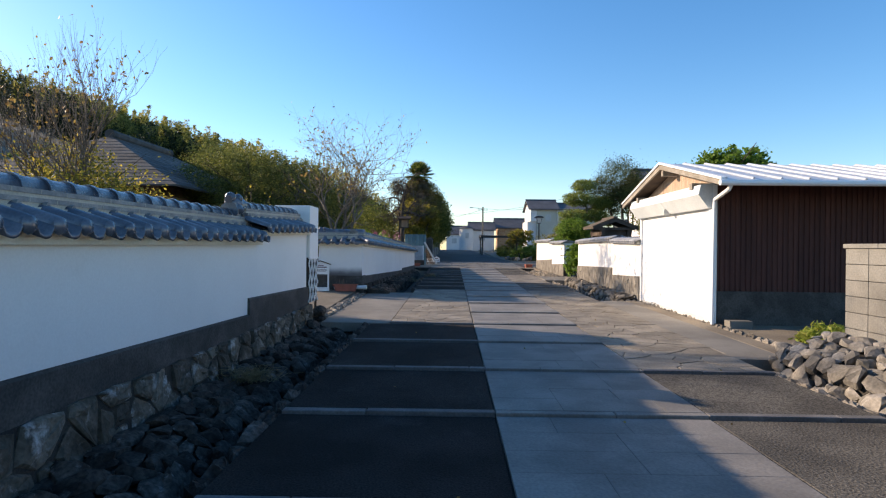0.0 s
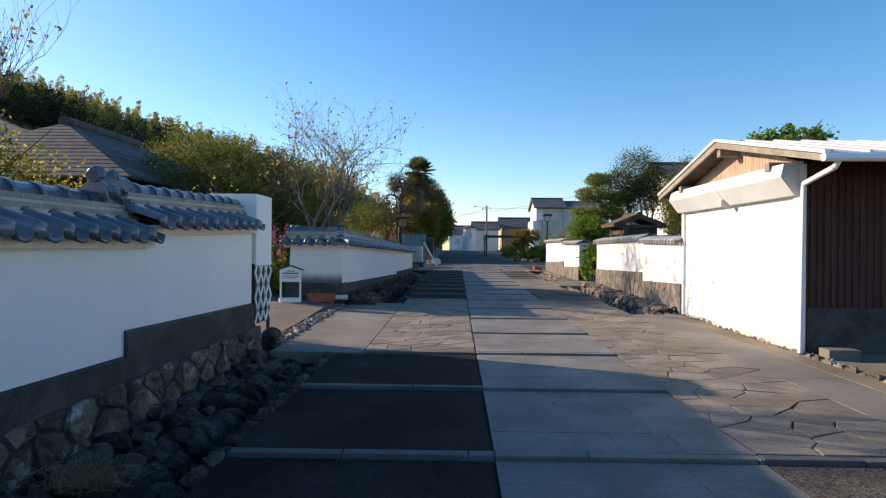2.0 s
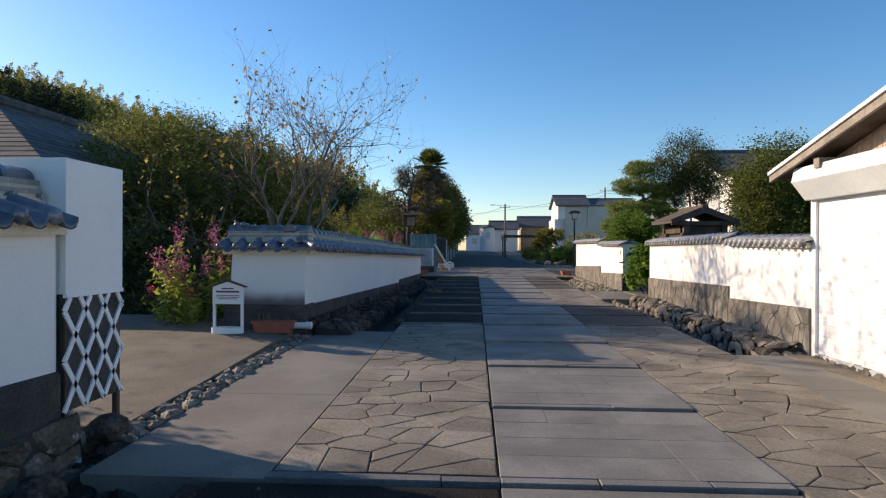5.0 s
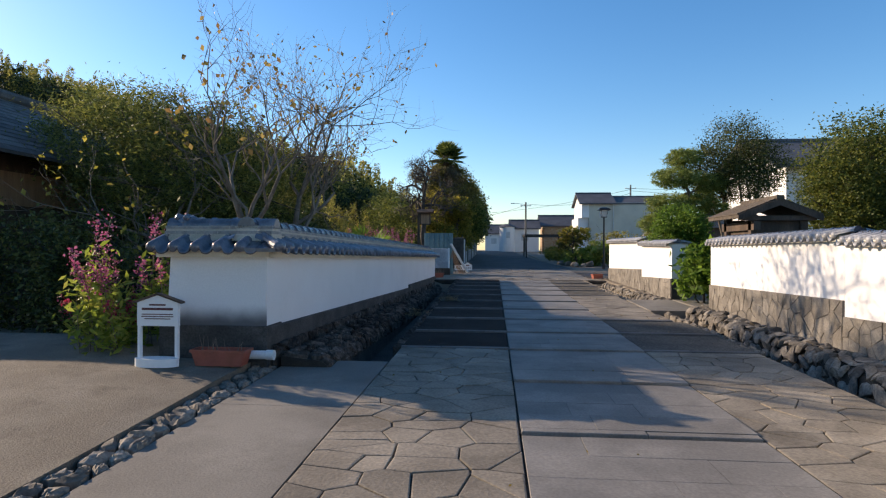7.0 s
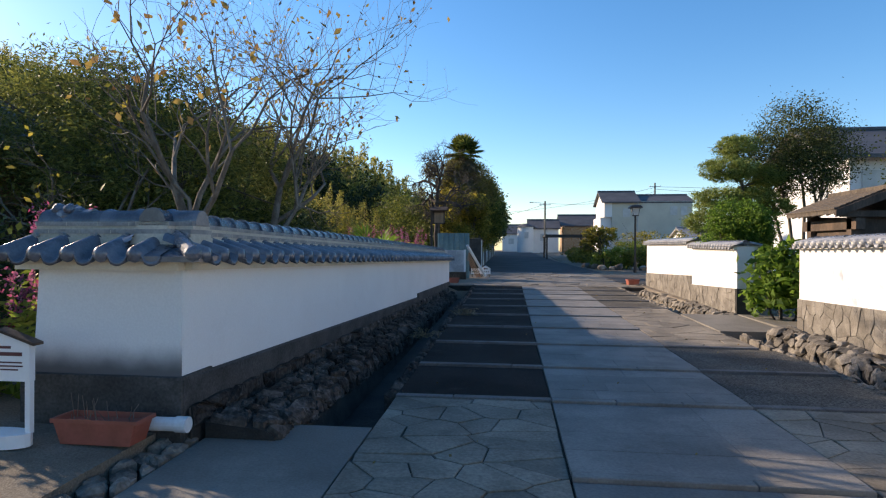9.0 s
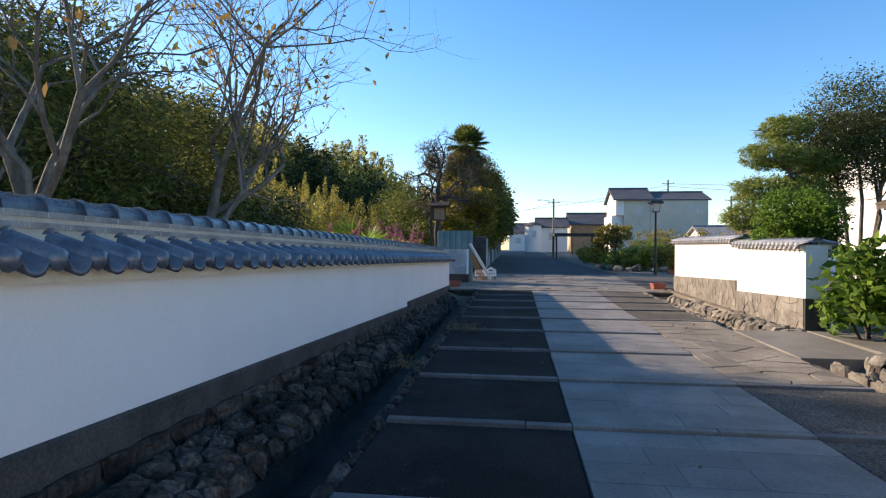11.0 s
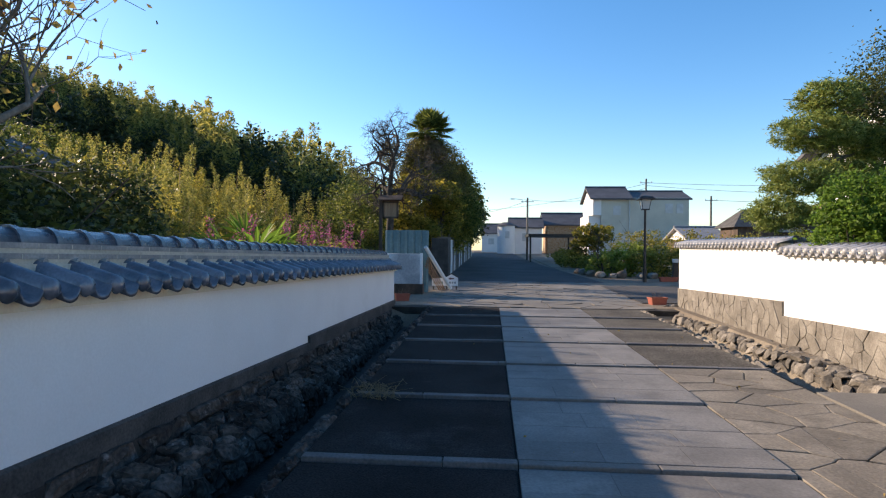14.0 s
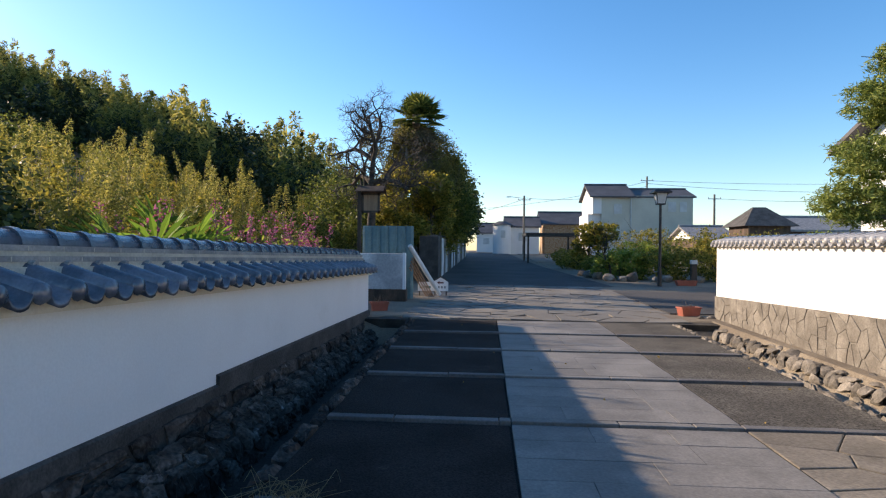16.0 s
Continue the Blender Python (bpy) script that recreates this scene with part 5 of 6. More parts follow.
def fan(origin, d, stalk, radius, n=15):
    """One fan frond: a stalk and narrow folded blades."""
    origin, d = Vector(origin), Vector(d).normalized()
    c = origin + d * stalk
    side = d.cross(Vector((0, 0, 1))).normalized()
    nrm = side.cross(d)
    v, f = [origin - side * 0.012, origin + side * 0.012, c + side * 0.01, c - side * 0.01], [(0, 1, 2, 3)]
    for i in range(n):
        a = radians(-125 + 250 * i / (n - 1))
        e = d * math.cos(a) + side * math.sin(a)
        w = e.cross(nrm) * radius * 0.065
        tip = c + e * radius - Vector((0, 0, radius * 0.10))
        k = len(v)
        v += [c, c + e * radius * 0.55 + w, tip, c + e * radius * 0.55 - w]
        f += [(k, k + 1, k + 2), (k, k + 2, k + 3)]
    return v, f


def fronds(name, at, count, stalk, radius, lo, hi, material, root, seed, n=15):
    r = random.Random(seed)
    V, F = [], []
    for i in range(count):
        a, e = 2.4 * i + r.uniform(-0.3, 0.3), radians(r.uniform(lo, hi))
        v, f = fan(at, (math.cos(a) * math.cos(e), math.sin(a) * math.cos(e), math.sin(e)), stalk * r.uniform(0.8, 1.1), radius * r.uniform(0.85, 1.1), n)
        F += [tuple(len(V) + q for q in g) for g in f]
        V += v
    return mesh_ob(name, V, F, material, root)


fronds("crown", (0.1, 0, 6.35), 54, 0.62, 0.66, -30, 88, L_MID, palm, 5)
for k in range(4):
    fronds("dead_skirt", (0.05, 0, 6.2 - 0.40 * k), 26, 0.62, 0.66, -84, -25, L_SKIRT, palm, 6 + k)
for at, seed in (((-4.0, 28.3, Z(28) + 0.9), 3), ((-3.6, 26.9, Z(27) + 0.8), 4)):
    p = thing("fan_palm_seedling", "low green fan palm behind the wall coping", "palm", at, "low fan palms")
    box("stem", -0.06, 0.06, -0.06, 0.06, -1.0, 0.1, BARK, p, bevel=0.02)
    fronds("crown", (0, 0, 0.1), 11, 0.6, 0.55, 5, 75, L_BRIGHT, p, seed, 13)

# flowering stalks at the yard entrance and behind the wall


def flower_stalks(at, count, height, spread_xy, colour, seed, label):
    rng = np.random.default_rng(seed)
    root = thing("flowering_shrub", label, "flowers", at)
    segs, green, bloom = [], [], []
    for _ in range(count):
        p = Vector((rng.normal() * spread_xy, rng.normal() * spread_xy, -0.05))
        h = height * rng.uniform(0.6, 1.1)
        q = p + Vector((rng.normal() * 0.18, rng.normal() * 0.18, h))
        segs.append((p, q, 0.008, 0.004))
        for _ in range(70):
            green.append(tuple(p.lerp(q, rng.uniform(0.15, 0.8)) + Vector(rng.normal(size=3)) * 0.09))
        for _ in range(70):
            bloom.append(tuple(p.lerp(q, rng.uniform(0.72, 1.02)) + Vector(rng.normal(size=3)) * 0.035))
    limbs("stalk_growth", segs, BARK, root)
    leaves("foliage", green, 0.042, L_GRASS, root, seed=seed, long=3)
    leaves("blossom", bloom, 0.03, colour, root, seed=seed + 1, long=1.4)
    return root


flower_stalks((-4.85, 16.3, Z(16) + 0.1), 13, 1.6, 0.30, L_MAGENTA, 1, "tall magenta flower spikes beside the yard entrance")
flower_stalks((-4.12, 16.8, Z(17) + 0.1), 9, 1.65, 0.2, L_MAGENTA, 2, "magenta flower spikes beside the wall return")
flower_stalks((-4.72, 16.5, Z(16) + 0.1), 10, 0.7, 0.22, L_RED, 3, "low crimson flowers at the yard entrance")
for i, (x, y) in enumerate(((-3.9, 29.8), (-3.6, 31.2), (-3.8, 32.6), (-4.2, 27.6))):
    flower_stalks((x, y, Z(y)), 16, 1.85, 0.3, L_MAGENTA, 20 + i, "magenta blossom rising behind the wall coping")

# dry tufts and fallen leaves
rng = np.random.default_rng(91)
for at, n in (((-2.2, 6.3, Z(6) - 0.05), 160), ((-0.92, 23.84, Z(24) - 0.02), 80), ((-1.3, 21.0, Z(21) - 0.02), 45)):
    tuft = thing("dry_tuft", "dry straw-coloured grass tuft among the stones", "grass", at, "dry grass tufts")
    segs = []
    for _ in range(n):
        p = Vector((rng.normal() * 0.12, rng.normal() * 0.06, 0))
        m = p + Vector((rng.normal() * 0.08, rng.normal() * 0.10, rng.uniform(0.05, 0.14)))
        segs += [(p, m, 0.0022, 0.002), (m, m + Vector((rng.normal() * 0.1, rng.normal() * 0.12, rng.uniform(-0.06, 0.04))), 0.002, 0.001)]
    limbs("blades_of_grass", segs, L_DRY, tuft)
litter = np.stack([rng.uniform(-1.4, 3.6, 90), rng.uniform(2, 40, 90), np.zeros(90)], 1)
litter[:, 2] = [Z(q[1]) + 0.012 for q in litter]
lit = leaves("fallen_leaves", litter, 0.022, L_AUTUMN, seed=92, long=1.6, droop=0.0)
tagged(lit, "few fallen brown and yellow leaves on the paving", "leaves", kind="stuff")

# garden trees across the lane
pine = thing("pine_tree", "cloud-pruned garden pine with layered pads", "tree", (6.7, 30.1, Z(30)))
pads = [(6.65, 30.0, 4.73, 0.64, 0.6, 0.30), (6.35, 29.9, 4.05, 0.78, 0.7, 0.37), (7.55, 30.2, 3.86, 0.58, 0.55, 0.36), (6.10, 29.9, 3.16, 0.74, 0.65, 0.35), (7.15, 30.2, 3.24, 0.66, 0.55, 0.30), (7.85, 30.3, 2.98, 0.55, 0.5, 0.26), (5.68, 30.0, 2.50, 0.52, 0.55, 0.34), (6.8, 30.4, 2.45, 0.85, 0.6, 0.32)]
rng = np.random.default_rng(8)
under(pine, leaves("needles", clumps(pads, 70000, rng, sub=0.30, per=40, shell=0.5), 0.018, L_PINE, seed=8, long=5, up=0.7))
segs, prev = [], Vector((6.75, 30.2, Z(28) - 0.1))
for k in range(1, 9):
    q = Vector((6.7 + 0.14 * math.sin(k * 1.4), 30.1 + 0.1 * math.cos(k * 1.7), Z(28) + k * 0.53))
    segs.append((prev, q, 0.13 - 0.011 * k, 0.13 - 0.011 * (k + 1)))
    prev = q
for p in pads:
    segs.append((Vector((6.7, 30.1, p[2] - 0.35)), Vector((p[0], p[1], p[2] - 0.08)), 0.045, 0.02))
    for _ in range(6):
        segs.append((Vector((p[0], p[1], p[2] - 0.1)), Vector((p[0] + rng.normal() * p[3] * 0.5, p[1] + rng.normal() * p[4] * 0.5, p[2])), 0.015, 0.006))
under(pine, limbs("trunk", segs, BARK, None))
bush("shrub", "bright green clipped shrub before the pine", [(5.5, 26.9, 2.3, 0.62, 0.6, 0.66), (5.75, 26.5, 2.1, 0.5, 0.6, 0.6), (5.05, 26.6, 2.0, 0.38, 0.5, 0.48)], 22000, 0.036, L_BRIGHT, 33, sub=0.28)
bush("tree", "rounded broadleaf evergreen with a visible pale trunk", [(8.7, 30.8, 5.1, 1.1, 1.2, 1.1), (7.9, 30.6, 4.5, 0.9, 0.9, 0.8), (9.6, 31.0, 4.6, 1.0, 1.0, 0.9), (8.8, 30.2, 4.0, 1.0, 1.0, 0.7), (8.0, 31.2, 3.7, 0.8, 0.8, 0.6)], 36000, 0.037, L_DARK, 35, "tree", bark=BARK_PALE, sub=0.42, trunk_r=0.06, foot=(8.9, 30.9))
bush("tree", "dense round evergreen behind the white wall", [(8.9, 24.0, 3.4, 1.3, 1.2, 1.4), (8.2, 23.6, 2.8, 0.9, 0.9, 1.0), (9.9, 24.4, 3.4, 1.3, 1.2, 1.3), (8.7, 23.4, 2.2, 1.1, 1.0, 1.0), (10.6, 23.8, 3.0, 1.2, 1.1, 1.4)], 76000, 0.040, L_MID, 37, "tree", sub=0.3)
bush("tree", "round dome of a clipped tree behind the garage", [(8.0, 17.0, 3.75, 1.05, 1.0, 0.7)], 8000, 0.07, L_BRIGHT, 39, "tree", sub=0.25)
bush("shrub", "large-leaved green shrub in the gap between the walls", [(5.0, 23.5, 1.25, 0.42, 0.5, 0.45), (5.2, 23.1, 0.9, 0.45, 0.45, 0.4), (4.95, 23.8, 0.75, 0.35, 0.4, 0.35), (5.3, 23.9, 1.5, 0.4, 0.4, 0.35)], 1500, 0.10, L_BRIGHT, 41, sub=0.5, per=10)
bush("shrub", "yellow-green weeds at the garage corner", [(5.2, 8.2, 0.25, 0.3, 0.5, 0.2), (5.6, 8.9, 0.22, 0.4, 0.4, 0.2), (5.0, 7.6, 0.3, 0.2, 0.3, 0.2)], 2600, 0.035, L_GRASS, 43, long=4)
bush("shrub", "leafy branch hanging over the block wall", [(5.9, 6.4, 1.75, 0.35, 0.3, 0.22)], 350, 0.07, L_BRIGHT, 44)
low = [(5.3, 43.9, 1.05, 1.0, 0.8, 0.65), (7.0, 43.9, 1.15, 1.1, 0.8, 0.8), (8.8, 43.8, 1.2, 1.2, 0.9, 0.85), (10.8, 43.8, 1.2, 1.3, 0.9, 0.85), (5.3, 47, 1.05, 0.9, 1.2, 0.55), (4.9, 52, 1.15, 1.0, 1.6, 0.55), (7.2, 48, 1.4, 1.5, 1.5, 0.75), (10, 48, 1.6, 1.6, 1.5, 1.0), (13, 45, 1.3, 1.6, 1.5, 0.9), (16, 46, 1.4, 1.8, 1.5, 0.9), (5.2, 57, 1.2, 1.2, 1.5, 0.55), (13, 50, 1.7, 1.8, 1.6, 1.0), (17, 51, 1.7, 2.0, 1.6, 1.0), (9, 54, 1.9, 2.0, 1.6, 1.1), (21, 48, 1.6, 2.2, 1.6, 1.0)]
for i, b in enumerate(low):
    bush("garden_shrub", "yellowing low shrub in the roadside garden", [b, (b[0] + 0.5, b[1] + 0.3, b[2] + 0.1, b[3] * 0.6, b[4] * 0.6, b[5] * 0.8)], 3200, 0.07, L_YELLOW if i % 3 else L_GRASS, 60 + i, sub=0.3)
bush("tree", "small round yellow-green garden tree", [(6.0, 52.0, 2.6, 1.1, 1.0, 0.55), (5.6, 52.0, 2.0, 0.9, 0.8, 0.4)], 6000, 0.08, L_YELLOW, 80, "tree")
bare_tree("tree", "small bare roadside tree", (5.0, 43.6, Z(43)), 2.6, 83, BARK_DARK, None, 0, r0=0.05, spread=0.5, levels=3, splits=3, first=0.4)

# ---- houses and street furniture beyond ----


def gable_roof(root, x0, x1, y0, y1, ze, zr, material, over=0.35, along="x"):
    t = 0.14
    if along == "x":
        ym = (y0 + y1) / 2
        for ya in (y0 - over, y1 + over):
            under(root, loft("roof", [[(x, ym, zr), (x, ya, ze), (x, ya, ze - t), (x, ym, zr - t)] for x in (x0 - over, x1 + over)], material))
        for x in (x0, x1):
            under(root, loft("gable", [[(x + d, y0, ze), (x + d, ym, zr - t), (x + d, y1, ze)] for d in (-0.06, 0.06)], HOUSE_WHITE))
        bm = bmesh.new()
        rod(bm, (x0 - over, ym, zr), (x1 + over, ym, zr), 0.12, seg=8)
        under(root, part("ridge", bm, material))
    else:
        xm = (x0 + x1) / 2
        for xa in (x0 - over, x1 + over):
            under(root, loft("roof", [[(xm, y, zr), (xa, y, ze), (xa, y, ze - t), (xm, y, zr - t)] for y in (y0 - over, y1 + over)], material))
        for y in (y0, y1):
            under(root, loft("gable", [[(x0, y + d, ze), (xm, y + d, zr - t), (x1, y + d, ze)] for d in (-0.06, 0.06)], HOUSE_WHITE))


def window(root, x, y, z, w, h, face="south"):
    """A framed pane with a sill, set a little proud of the wall."""
    if face == "south":
        f = under(root, box("window", x - w / 2, x + w / 2, y - 0.05, y + 0.05, z, z + h, GREY_METAL))
        g = box("pane", x - w / 2 + 0.06, x + w / 2 - 0.06, y - 0.058, y - 0.03, z + 0.06, z + h - 0.06, WINDOW_GLASS)
        s = box("sill", x - w / 2 - 0.05, x + w / 2 + 0.05, y - 0.12, y, z - 0.06, z - 0.004, GREY_METAL)
    else:
        f = under(root, box("window", x - 0.05, x + 0.05, y - w / 2, y + w / 2, z, z + h, GREY_METAL))
        g = box("pane", x - 0.058, x - 0.03, y - w / 2 + 0.06, y + w / 2 - 0.06, z + 0.06, z + h - 0.06, WINDOW_GLASS)
        s = box("sill", x - 0.12, x, y - w / 2 - 0.05, y + w / 2 + 0.05, z - 0.06, z - 0.004, GREY_METAL)
    for o in (g, s):
        o.parent = f
        o.matrix_parent_inverse = root.matrix_basis.inverted()


house = thing("house", "two-storey pale rendered house, dark roof, shaded front darker and sunlit end white by colour", "house", (14.5, 78, Z(78)))
# Wall colours carry the front's shade and the end's sunlight.
under(house, box("wall", 10.64, 18.75, 75, 81, 0.5, 6.65, HOUSE_CREAM))
under(house, box("end_wall", 9.5, 10.636, 75.4, 80.5, 0.5, 5.0, HOUSE_WHITE))
under(house, loft("end_wall", [[(x, 75.0, 5.0), (x, 75.0, 6.6), (x, 78.0, 7.85), (x, 81, 6.6), (x, 81, 5.0)] for x in (9.85, 10.636)], HOUSE_WHITE))
gable_roof(house, 9.9, 13.2, 75, 81, 6.6, 7.95, HOUSE_ROOF)
gable_roof(house, 13.3, 18.7, 75.3, 80.6, 6.6, 7.55, HOUSE_ROOF)
for wx, wz, ww, wh in ((12.1, 5.0, 0.7, 0.9), (16.9, 5.2, 0.7, 0.9), (17.9, 5.2, 0.6, 0.9), (11.6, 2.3, 0.6, 0.7), (12.6, 2.3, 0.6, 0.7), (14.6, 2.2, 0.6, 0.8), (17.6, 1.9, 1.4, 1.0), (15.4, 2.2, 0.6, 0.8)):
    window(house, wx, 74.99, wz, ww, wh)
bm = bmesh.new()
rod(bm, (13.25, 74.9, 0.8), (13.25, 74.9, 6.5), 0.05, seg=8)
under(house, part("downpipe", bm, GREY_METAL))

house2 = thing("house", "white two-storey house with a round stair tower", "house", (3, 86, Z(86)))
under(house2, box("wall", 2.4, 6.0, 86, 91, 0.5, 4.15, HOUSE_WHITE))
bm = bmesh.new()
rod(bm, (1.9, 86.0, 0.5), (1.9, 86.0, 4.35), 1.0, seg=24)
under(house2, part("tower", bm, HOUSE_WHITE))
bm = bmesh.new()
rod(bm, (1.9, 86.0, 4.35), (1.9, 86.0, 4.75), 1.25, 0.4, 24)
under(house2, part("tower_roof", bm, HOUSE_ROOF))
gable_roof(house2, 2.5, 5.9, 86.1, 90.9, 4.2, 5.35, HOUSE_ROOF)
window(house2, 2.0, 84.98, 2.9, 0.5, 0.8)
window(house2, 4.2, 85.99, 2.6, 0.9, 0.9)
house3 = thing("house", "dark tile-roofed house behind the carport", "house", (9, 92, Z(92)))
under(house3, box("wall", 6.8, 12, 88, 94, 0.5, 4.6, RUST))
gable_roof(house3, 6.6, 12, 88, 94, 4.6, 6.1, HOUSE_ROOF)
house4 = thing("house", "distant blue-roofed white house at the street's end", "house", (0.6, 120, Z(120)))
under(house4, box("wall", -1.4, 2.4, 118, 124, 0.5, 4.2, HOUSE_WHITE))
gable_roof(house4, -1.4, 2.4, 118, 124, 4.3, 6.0, HOUSE_ROOF)
window(house4, 0.2, 117.99, 2.4, 1.0, 1.0)
for x0, x1, y0, zr, wallm in ((15.3, 17.9, 64, 3.6, WOOD_DARK), (19.8, 26.0, 63, 4.3, WOOD_DARK)):
    hh = thing("house", "single-storey house with grey tiled roof beyond the garden", "house", ((x0 + x1) / 2, y0 + 3, Z(y0)), "houses beyond the garden")
    under(hh, box("wall", x0, x1, y0, y0 + 6, 0.5, zr - 1.0, wallm))
    gable_roof(hh, x0, x1, y0, y0 + 6, zr - 1.05, zr, KAWARA_FLAT)
hip = thing("house", "low house with a weathered brown hipped roof", "house", (18.2, 61, Z(61)), "houses beyond the garden")
under(hip, box("wall", 16.9, 19.5, 59.5, 62.5, 0.5, 3.4, WOOD_DARK))
under(hip, loft("roof", [[(16.5, 59.1, 3.35), (19.9, 59.1, 3.35), (19.9, 62.9, 3.35), (16.5, 62.9, 3.35)], [(17.8, 60.9, 4.65), (18.6, 60.9, 4.65), (18.6, 61.1, 4.65), (17.8, 61.1, 4.65)]], THATCH))
house6 = thing("house", "white two-storey house with dark tiled gable behind garden trees", "house", (13, 36, Z(36)))
under(house6, box("wall", 11.9, 18, 34, 40, 0.3, 5.0, HOUSE_WHITE))
gable_roof(house6, 11.8, 18, 34, 40, 5.0, 6.5, HOUSE_ROOF, 0.6)
window(house6, 11.89, 36.0, 3.4, 1.2, 1.1, "west")
window(house6, 13.0, 33.99, 3.4, 1.4, 1.1)
carport = thing("carport", "dark flat-roofed carport on thin posts", "carport", (4.6, 61, Z(60)))
under(carport, box("roof", 2.8, 6.3, 59.5, 64, 2.62, 2.80, BLACK_METAL))
for x in (2.95, 6.1):
    for y in (59.8, 63.7):
        under(carport, box("post", x - 0.06, x + 0.06, y - 0.06, y + 0.06, Z(60) - 0.1, 2.62, BLACK_METAL))

# old tiled house in the yard
old = thing("old_house", "old low house with a broad weathered tile roof", "house", (-13.4, 25, Z(25)))
XR, ZR, ZEV, HALF, YN, YF = -13.4, 5.7, 3.45, 4.4, 18.8, 31.0
under(old, box("wall", XR - 3.4, XR + 3.4, YN + 1.0, YF - 1.0, 0.1, ZEV + 0.1, WOOD_DARK))
under(old, box("wall_band", XR + 3.41, XR + 3.45, YN + 1.0, YF - 1.0, 2.5, 3.2, WOOD_WARM))
COURSES = 15
for sx in (1, -1):
    for r in range(COURSES):
        a, b = r / COURSES, (r + 1.12) / COURSES
        pa = (XR + sx * HALF * a, ZR + (ZEV - ZR) * a)
        pb = (XR + sx * HALF * b, ZR + (ZEV - ZR) * b + 0.014)
        under(old, loft("tile_course", [[(pa[0], y0 + k * 3.8 * (1 - a), pa[1] + 0.02), (pb[0], y0 + k * 3.8 * (1 - b), pb[1] + 0.02), (pb[0], y0 + k * 3.8 * (1 - b), pb[1] - 0.05), (pa[0], y0 + k * 3.8 * (1 - a), pa[1] - 0.05)] for y0, k in ((YN, 1), (YF, -1))], THATCH))
for k, y0 in ((1, YN), (-1, YF)):
    for r in range(COURSES):
        a, b = r / COURSES, (r + 1.12) / COURSES
        st = []
        for e in (-1, 1):
            st.append([(XR + e * HALF * a, y0 + k * 3.8 * (1 - a), ZR + (ZEV - ZR) * a + 0.02), (XR + e * HALF * b, y0 + k * 3.8 * (1 - b), ZR + (ZEV - ZR) * b + 0.034),
                       (XR + e * HALF * b, y0 + k * 3.8 * (1 - b), ZR + (ZEV - ZR) * b - 0.02), (XR + e * HALF * a, y0 + k * 3.8 * (1 - a), ZR + (ZEV - ZR) * a - 0.05)])
        under(old, loft("tile_course", st, THATCH))
bm = bmesh.new()
rod(bm, (XR, YN + 3.7, ZR + 0.08), (XR, YF - 3.7, ZR + 0.08), 0.2, seg=10)
under(old, part("ridge", bm, THATCH))

# roofed garden gate behind the white wall
gate = thing("garden_gate", "dark timber garden gate under a weathered shingle roof", "gate", (6.6, 23.0, Z(23)))
for x in (5.6, 6.6):
    for y in (22.15, 23.45):
        under(gate, box("post", x - 0.07, x + 0.07, y - 0.07, y + 0.07, 0.2, 2.42, WOOD_DARK))
under(gate, box("beam", 5.53, 5.67, 21.95, 23.65, 2.1, 2.28, WOOD_DARK))
under(gate, box("door", 5.62, 5.67, 22.23, 23.37, 0.35, 2.1, WOOD_DARK))
# Added dark panels stand in for the darkness under the gate roof.
for yy in (22.15, 23.45):
    under(gate, box("side_panel", 5.68, 6.52, yy - 0.02, yy + 0.02, 0.4, 2.36, WOOD_DARK, bevel=0.004))
under(gate, box("rear_panel", 6.56, 6.6, 22.18, 23.42, 0.4, 2.36, WOOD_DARK, bevel=0.004))
under(gate, box("tie", 5.35, 6.8, 22.0, 22.1, 2.3, 2.4, WOOD_DARK))
for xe in (5.22, 6.9):
    under(gate, loft("roof", [[(6.05, y, 2.76), (xe, y, 2.42), (xe, y, 2.35), (6.05, y, 2.68)] for y in (21.97, 23.63)], SHINGLE, label="weathered shingle slope"))
for xe in (5.22, 6.9):
    under(gate, loft("barge_board", [[(6.05, y, 2.75), (xe, y, 2.41), (xe, y, 2.29), (6.05, y, 2.61)] for y in (21.93, 21.965)], WOOD_DARK))
    for i in range(9):
        a, b = i / 9, (i + 1.15) / 9
        under(gate, loft("shingle_course", [[(6.05 + (xe - 6.05) * a, y, 2.778 - 0.34 * a), (6.05 + (xe - 6.05) * b, y, 2.79 - 0.34 * b), (6.05 + (xe - 6.05) * b, y, 2.765 - 0.34 * b), (6.05 + (xe - 6.05) * a, y, 2.764 - 0.34 * a)] for y in (21.97, 23.65)], SHINGLE))
under(gate, box("ridge", 5.97, 6.13, 21.92, 23.68, 2.73, 2.82, SHINGLE, bevel=0.02))
for i in range(7):
    y = 22.04 + i * 0.24
    under(gate, loft("rafter", [[(6.05, y + d, 2.72), (5.27, y + d, 2.39), (5.27, y + d, 2.33), (6.05, y + d, 2.65)] for d in (0, 0.06)], WOOD_GREY))

gate.location.z -= 0.07

# old fence along the street's left side
fence = thing("old_fence", "stained concrete and board fence along the street", "fence", (-1.67, 50, Z(50)))
for i in range(14):
    y = 41.5 + i * 2.2
    under(fence, box("panel", -1.72, -1.62, y + 0.1, y + 2.1, Z(y) - 0.2, Z(y) + 1.55, PLASTER_DIRTY if i % 3 else PLINTH))
    under(fence, box("post", -1.78, -1.58, y - 0.1, y + 0.098, Z(y) - 0.2, Z(y) + 1.65, CONCRETE))
under(fence, box("pier", -2.1, -1.45, 40.6, 41.3, 0.4, 2.15, PLINTH, bevel=0.03))

# utility poles and wires


